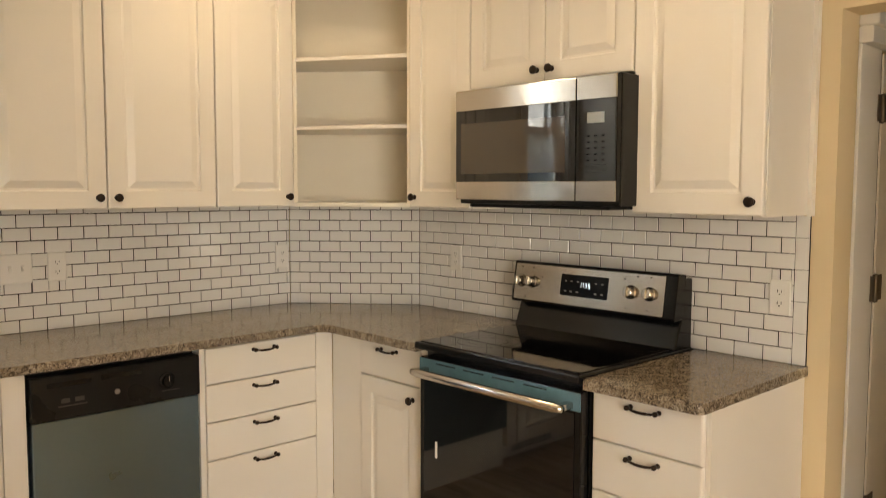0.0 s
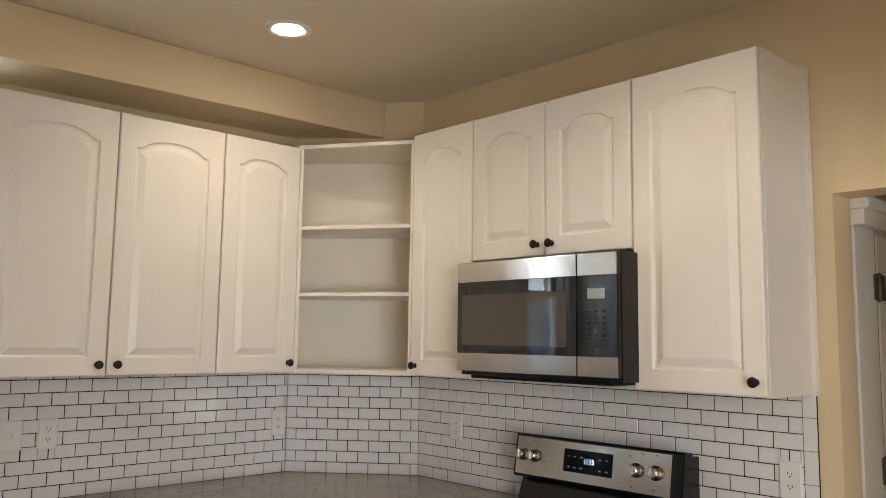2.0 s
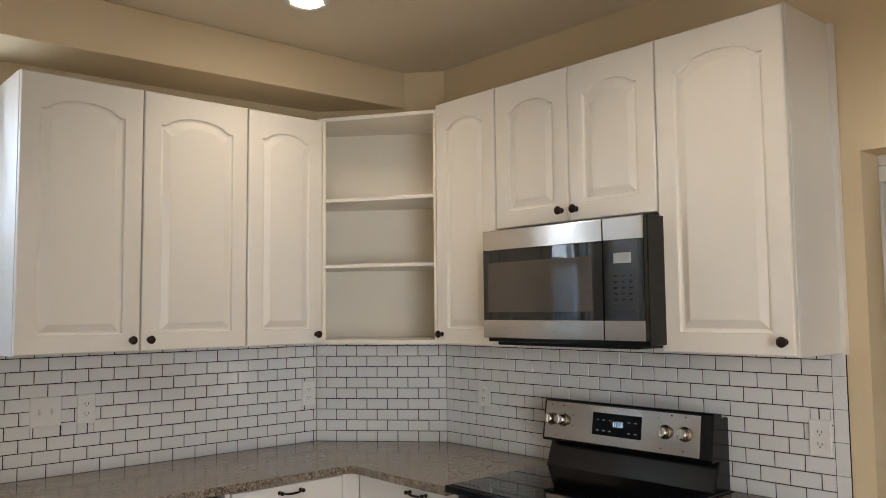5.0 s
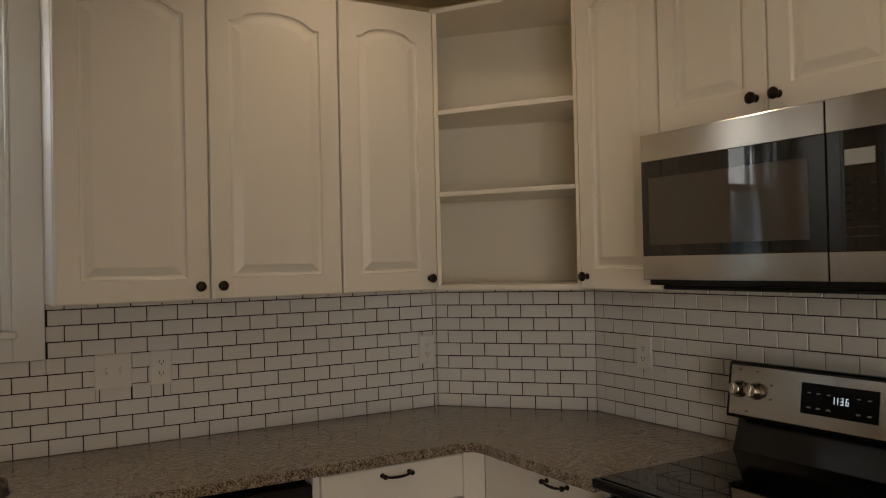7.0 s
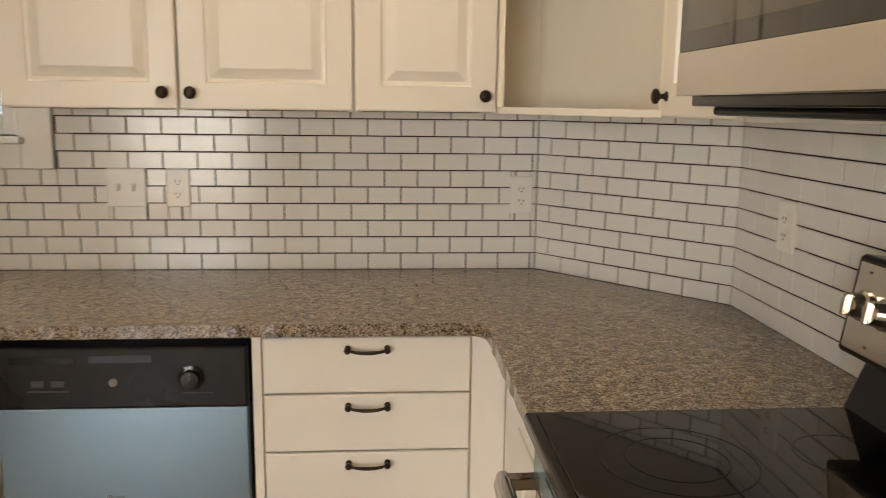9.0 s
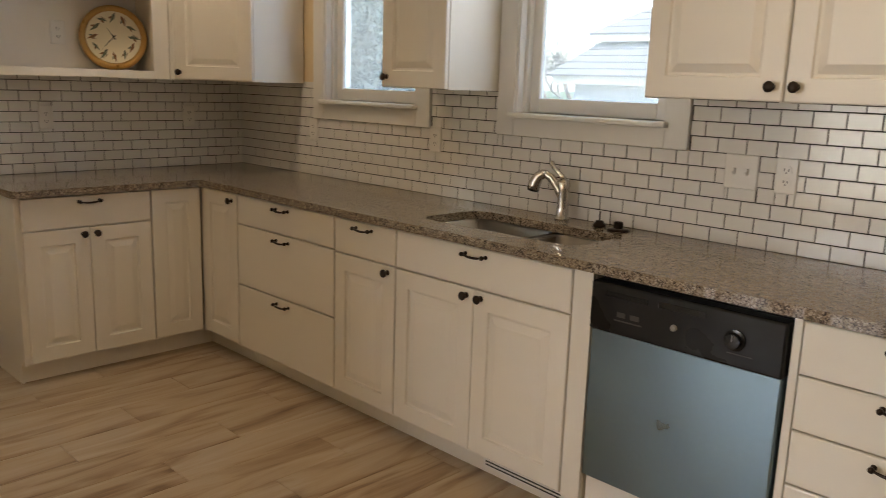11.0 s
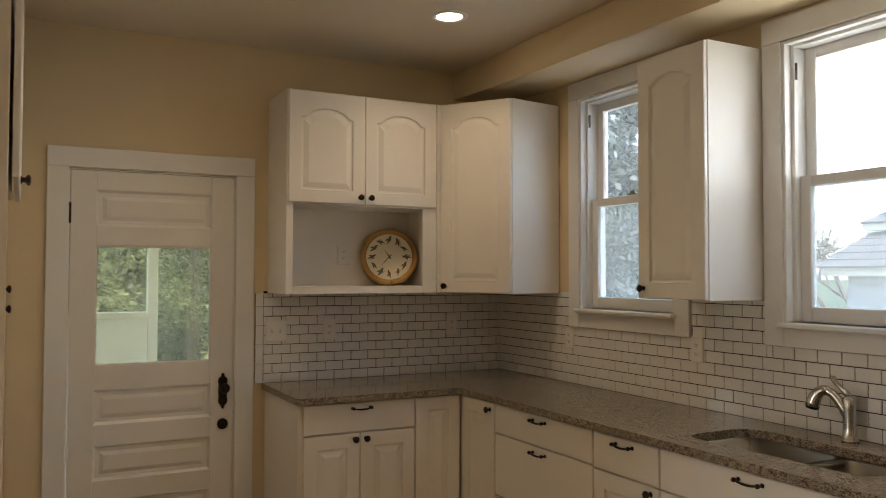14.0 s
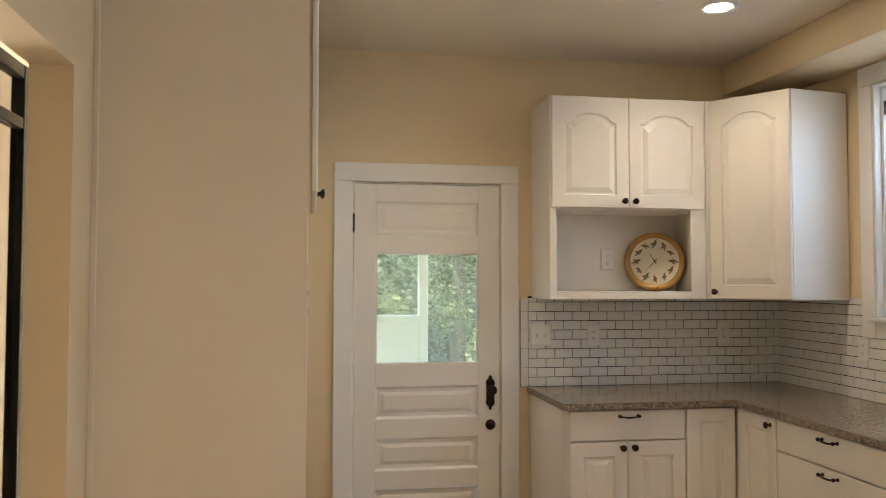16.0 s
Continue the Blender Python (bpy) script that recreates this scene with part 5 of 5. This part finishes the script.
def conifer(name, m, height, radius, count, material, label, leaf=0.10, column=False):
    t = thing(name, m, label, "tree")
    rings = []
    for k in range(6):
        u = k / 5
        r = 0.10 * (1 - u) + 0.015
        rings.append([(r * math.cos(a) + 0.03 * math.sin(3 * u), r * math.sin(a), u * height) for a in [2 * math.pi * i / 9 for i in range(9)]])
    part("trunk", loft(rings), M_BARK, t)
    bm = bmesh.new()
    rnd = random.Random(name + str(height))
    whorls = []
    for i in range(140):
        u = rnd.uniform(0.03, 0.98)
        a = rnd.uniform(0, 6.283)
        env = (1 - u) ** (0.35 if column else 0.85) * min(1, 0.5 + u * 4)
        whorls.append((u, a, radius * env * rnd.uniform(0.7, 1.12)))
    for i in range(count):
        u, a, reach = rnd.choice(whorls)
        s = rnd.random() ** 0.5
        aa = a + rnd.gauss(0, 0.22)
        r = reach * s
        p = Vector((r * math.cos(aa), r * math.sin(aa), u * height - (0.0 if column else 0.28) * r + rnd.gauss(0, 0.09 if not column else 0.16)))
        d = Vector((math.cos(aa) + rnd.gauss(0, .5), math.sin(aa) + rnd.gauss(0, .5), rnd.gauss(0.2, .5))).normalized()
        sd = d.orthogonal().normalized()
        sd.rotate(Matrix.Rotation(rnd.uniform(0, 6.28), 3, d))
        ln = leaf * rnd.uniform(0.6, 1.4)
        q = [p - sd * ln * 0.16, p + d * ln * 0.5 - sd * ln * 0.3, p + d * ln, p + d * ln * 0.5 + sd * ln * 0.3]
        bm.faces.new([bm.verts.new(x) for x in q])
    tagged(part("crown", bm, material, t), kind="stuff")
    return t


hedge = conifer("arborvitae", pose(-10.2, -2.6, GZ), 5.4, 1.35, 60000, M_LEAF, "dense green arborvitae beyond the porch", 0.062, True)
hedge["group"] = "hedge trees"
for x, y, r in ((-10.6, -0.9, 70), (-10.0, 0.7, 140), (-10.5, 2.3, 200), (-10.4, -4.3, 300), (-10.9, 4.0, 20), (-11.6, -1.7, 110), (-11.7, 0.0, 250), (-11.6, -3.5, 10), (-11.8, 1.6, 330)):
    copy_thing(hedge, pose(x, y, GZ, 0, 0, r))
conifer("spruce", pose(-11.15, 6.7, GZ), 8.8, 2.7, 60000, M_SPRUCE, "tall loose blue-green spruce in the yard", 0.15)


def bare_tree(m):
    t = thing("bare_tree", m, "leafless brown tree in the woods behind the garage", "tree", "bare trees")
    rnd = random.Random(5)

    def grow(p, d, ln, r, depth, out):
        pts = [p]
        for k in range(4):
            d = (d + Vector((rnd.gauss(0, .16), rnd.gauss(0, .16), rnd.gauss(0.04, .1)))).normalized()
            pts.append(pts[-1] + d * ln / 4)
        out.append((pts, [r * (1 - 0.11 * k) for k in range(5)]))
        if depth:
            for k in range(3):
                nd = (d + Vector((rnd.gauss(0, .6), rnd.gauss(0, .6), rnd.gauss(.1, .35)))).normalized()
                grow(pts[rnd.choice((2, 3, 4))], nd, ln * rnd.uniform(0.55, 0.8), r * 0.62, depth - 1, out)

    out = []
    grow(Vector((0, 0, 0)), Vector((0, 0, 1)), 2.7, 0.18, 5, out)
    bm = bmesh.new()
    for i, (pts, rad) in enumerate(out):
        b2 = tube(pts, rad, 5)
        tmp = bpy.data.meshes.new("tmp")
        b2.to_mesh(tmp)
        b2.free()
        if i == 0:
            trunk = tmp
            continue
        bm.from_mesh(tmp)
        bpy.data.meshes.remove(tmp)
    b0 = bmesh.new()
    b0.from_mesh(trunk)
    bpy.data.meshes.remove(trunk)
    part("trunk", b0, M_BARK, t)
    tagged(part("limbs", bm, M_TWIG, t), kind="stuff")
    return t


first_bare = bare_tree(pose(-24.0, 36.0, GZ))
for k in range(20):
    copy_thing(first_bare, pose(-52 + 2.7 * k + random.uniform(-1, 1), 36 + random.uniform(-4, 9), GZ, 0, 0, random.uniform(0, 360)))


def garage():
    g = thing("garage", pose(-10.15, 10.0, GZ), "pale detached garage with a grey shingled hip roof", "garage")
    L, D, H = 7.0, 6.5, 2.36
    wall = part("wall", box(0.3, L - 0.3, 0.3, D - 0.3, 0, H), M_SIDING, g)
    for k in range(9):
        part("siding_board", box(0.292, L - 0.3, 0.285, 0.299, 0.05 + 0.235 * k, 0.27 + 0.235 * k), M_SIDING, wall)
    part("fascia", boxes((0, L, -0.02, 0.02, H, H + 0.16), (-0.02, 0.02, 0, D, H, H + 0.16)), M_PORCH, g)
    part("garage_door", box(1.2, 4.2, 0.26, 0.284, 0, 2.0), M_SHINGLE, g)
    def hip(inset, rise, z, run, rows):
        """Courses of shingles that step in from an eave at the given inset and height."""
        bm = bmesh.new()
        for k in range(rows):
            u0, u1 = k / rows, (k + 1) / rows + 0.01
            loops = []
            for u, dz in ((u0, -0.03), (u0, 0.0), (u1, -0.02)):
                i = inset + u * run - 0.1
                loops.append([bm.verts.new((x, y, z + u * rise + dz)) for x, y in ((i, i), (L - i, i), (L - i, D - i), (i, D - i))])
            for p, q in zip(loops, loops[1:]):
                for i in range(4):
                    j = (i + 1) % 4
                    bm.faces.new((p[i], p[j], q[j], q[i]))
        bm.faces.new(loops[-1])
        return bm

    part("roof", hip(0.0, 0.62, H + 0.17, 0.68, 5), M_SHINGLE, g)
    up = part("upper_wall", box(0.68, L - 0.68, 0.68, D - 0.68, H + 0.5, H + 0.92), M_SIDING, g)
    part("fascia", boxes((0.48, L - 0.48, 0.46, 0.50, H + 0.80, H + 0.93), (0.46, 0.50, 0.50, D - 0.48, H + 0.80, H + 0.93)), M_PORCH, up)
    part("upper_roof", hip(0.53, 1.65, H + 0.95, 2.6, 12), M_SHINGLE, g)


garage()


po = thing("porch", pose(0, 0, 0), "white painted back porch with a solid half wall and square post", "porch", "", "structure")
part("deck", box(-6.75, XL - 0.161, -4.2, 0.4, GZ, -0.06), M_PORCH, po)
hw = part("half_wall", box(-6.62, -6.54, -4.2, -1.925, -0.06, 1.20), M_PORCH, po)
part("cap_rail", box(-6.66, -6.50, -4.2, -1.925, 1.20, 1.245), M_PORCH, hw, bevel=0.004)
part("post", box(-6.62, -6.54, -1.925, -1.855, -0.06, 2.60), M_PORCH, po, bevel=0.006)
# Unseen roof, inferred from the post, added to shade the half wall.
part("roof", box(-6.95, XL - 0.165, -4.4, 0.2, 2.60, 2.72), M_PORCH, po, bevel=0.01)

# ---------- backsplash tiles ----------
TW, TH, PITCH, ROW = 0.1004, 0.0493, 0.1037, 0.0526
N_ROWS = 10


def tile_mesh(w, h):
    """A glazed tile: x 0..w, z 0..h, face at y = -0.0005, eased edges."""
    e = 0.0016
    bm = loft([[(0, 0.0065, 0), (w, 0.0065, 0), (w, 0.0065, h), (0, 0.0065, h)], [(0, 0.0012, 0), (w, 0.0012, 0), (w, 0.0012, h), (0, 0.0012, h)],
               [(e, -0.0005, e), (w - e, -0.0005, e), (w - e, -0.0005, h - e), (e, -0.0005, h - e)]], cap0=False)
    bmesh.ops.recalc_face_normals(bm, faces=bm.faces[:])
    me = bpy.data.meshes.new("tile")
    bm.to_mesh(me)
    bm.free()
    me.materials.append(M_TILE)
    return me


TILES = {}
NG = 0.0006


def lay(name, m, length, wall, s_of, blocks, shift, label, z_top=UB - 0.0, single=(0, 99), rows=N_ROWS, tops=None, end_col=None):
    """Running-bond tiles along local x from 0 to length. blocks: (x0, x1, z0, z1) kept free. single: the stretch laid as single pieces."""
    bs = thing(name, m, label, "backsplash", "", "structure")
    part("grout", box(0, length, 0.0025, 0.0098, CT1 - 0.02, 1.226), M_GROUT, bs)
    cuts = sorted((a, b) for a, b, c0, d0 in blocks if d0 > 5 and c0 < 1.3)
    at = 0.0
    for a, b in cuts + [(length, length)]:
        if a - at > 0.002:
            part("grout", box(at, a, 0.0025, 0.0098, 1.226, UB + 0.010), M_GROUT, bs)
        at = b
    rest = bmesh.new()
    for r in range(rows):
        z0 = CT1 + 0.001 + r * ROW
        z1 = z0 + TH
        x = -PITCH + (shift + (r % 2) * 0.5) % 1.0 * PITCH
        while x < length:
            rects = [(max(x, 0.001), min(x + TW, length - 0.001), z0, z1)]
            for a, b, c0, d0 in blocks:
                nxt = []
                for p, q, u, v in rects:
                    if b <= p or a >= q or d0 <= u or c0 >= v:
                        nxt.append((p, q, u, v))
                        continue
                    nxt += [(p, a - 0.001, u, v), (b + 0.001, q, u, v), (max(p, a), min(q, b), u, c0 - 0.001), (max(p, a), min(q, b), d0 + 0.001, v)]
                rects = [k for k in nxt if k[1] - k[0] > 0.005 and k[3] - k[2] > 0.004]
            for p, q, u, v in rects:
                key = (round((q - p) * 500) / 500, round((v - u) * 500) / 500)
                key = (TW, TH) if abs(q - p - TW) < 0.001 and abs(v - u - TH) < 0.001 else key
                if min(key) < 0.004:
                    continue
                if key not in TILES:
                    TILES[key] = tile_mesh(*key)
                pr = pose(p, random.uniform(-NG, NG), u, random.uniform(-.35, .35), 0, random.uniform(-.3, .3))
                if single[0] <= p <= single[1]:
                    t = new("tile", TILES[key])
                    t.parent = bs
                    t.matrix_local = pr
                else:
                    vs = {}
                    for f in TILES[key].polygons:
                        for vi in f.vertices:
                            if vi not in vs:
                                vs[vi] = rest.verts.new(pr @ TILES[key].vertices[vi].co)
                        rest.faces.new([vs[vi] for vi in f.vertices])
            x += PITCH
    if end_col:
        a, b = end_col
        part("grout", box(a + 0.001, b - 0.0005, 0.0025, 0.0098, CT1, UB - 0.003), M_GROUT, bs)
        k, z = 0, CT1 + 0.001
        while z < UB - 0.01:
            hh = min(0.1035, UB - 0.002 - z)
            key = (b - a - 0.003, round(hh * 500) / 500)
            if key not in TILES:
                TILES[key] = tile_mesh(*key)
            t = new("tile", TILES[key])
            t.parent = bs
            t.matrix_local = pose(a + 0.0015, 0, z)
            z += 0.1052
    if len(rest.faces):
        tagged(part("far_tiles", rest, M_TILE, bs), kind="stuff")
    else:
        rest.free()
    return bs


def plate_blocks(wall, to_local):
    return [(to_local(s) - h, to_local(s) + h, z - 0.054, z + 0.054) for w, s, z, h in PLATES if w == wall]


def band(x0, x1, z0):
    return (x0, x1, z0, 9.0)


NL = -0.437 - (XL - 0.009)
nx = lambda s: s - (XL - 0.009)
blocks = plate_blocks("n", nx)
for a, b in (W1, W2):
    blocks.append(band(nx(a - 0.095), nx(b + 0.095), 1.226))
blocks += [band(0, nx(-4.256), UB), band(nx(-3.215), nx(-2.823), UB), band(nx(-1.912), nx(-0.437), UB), (nx(-4.256), nx(-4.151), UB + 0.012, 9), (nx(-1.915), nx(-1.9), UB, 9)]
lay("backsplash_north", pose(XL - 0.009, 0, 0), NL, "n", nx, blocks, TSH_N, "white subway tile backsplash with dark grout", single=(nx(-2.95), 99))
dg = Vector((0.437, -0.493))
lay("backsplash_corner", pose(-0.437, 0, 0, 0, 0, math.degrees(math.atan2(dg.y, dg.x))), dg.length, "c", None, [band(0, 1, UB)], TSH_C, "white subway tile backsplash across the corner")
ex = lambda s: -0.493 - s
lay("backsplash_east", pose(0, -0.493, 0, 0, 0, -90), 2.352 - 0.493, "e", ex, plate_blocks("e", ex) + [band(0, ex(-1.215), UB), band(ex(-1.215), ex(-1.97), 1.452), band(ex(-1.97), 9, UB)], TSH_E,
    "white subway tile backsplash behind the range", end_col=(2.352 - 0.493, 2.399 - 0.493))
wx = lambda s: s + 1.530
lay("backsplash_west", pose(XL, -1.530, 0, 0, 0, 90), 1.530, "w", wx, plate_blocks("w", wx) + [band(0, 9, UB)], TSH_W, "white subway tile backsplash below the niche cabinet", single=(-1, 99), end_col=(-0.046, 0.0))

# ---------- floor planks ----------
PW, PL = 0.198, 0.898
bm = loft([[(0, 0, -0.004), (PW, 0, -0.004), (PW, PL, -0.004), (0, PL, -0.004)], [(0, 0, -0.001), (PW, 0, -0.001), (PW, PL, -0.001), (0, PL, -0.001)],
           [(0.001, 0.001, 0), (PW - 0.001, 0.001, 0), (PW - 0.001, PL - 0.001, 0), (0.001, PL - 0.001, 0)]], cap0=False)
bmesh.ops.recalc_face_normals(bm, faces=bm.faces[:])
pm = bpy.data.meshes.new("plank")
bm.to_mesh(pm)
bm.free()
pm.materials.append(M_PLANK)
col = 0
x = XL - 0.10
while x < 0.9:
    y = -4.7 - (col * 0.37 % 1) * 0.9
    while y < -0.10:
        p = new("plank", pm)
        p.parent = floor
        p.matrix_local = pose(x, y, 0)
        y += 0.9
    x += 0.2
    col += 1
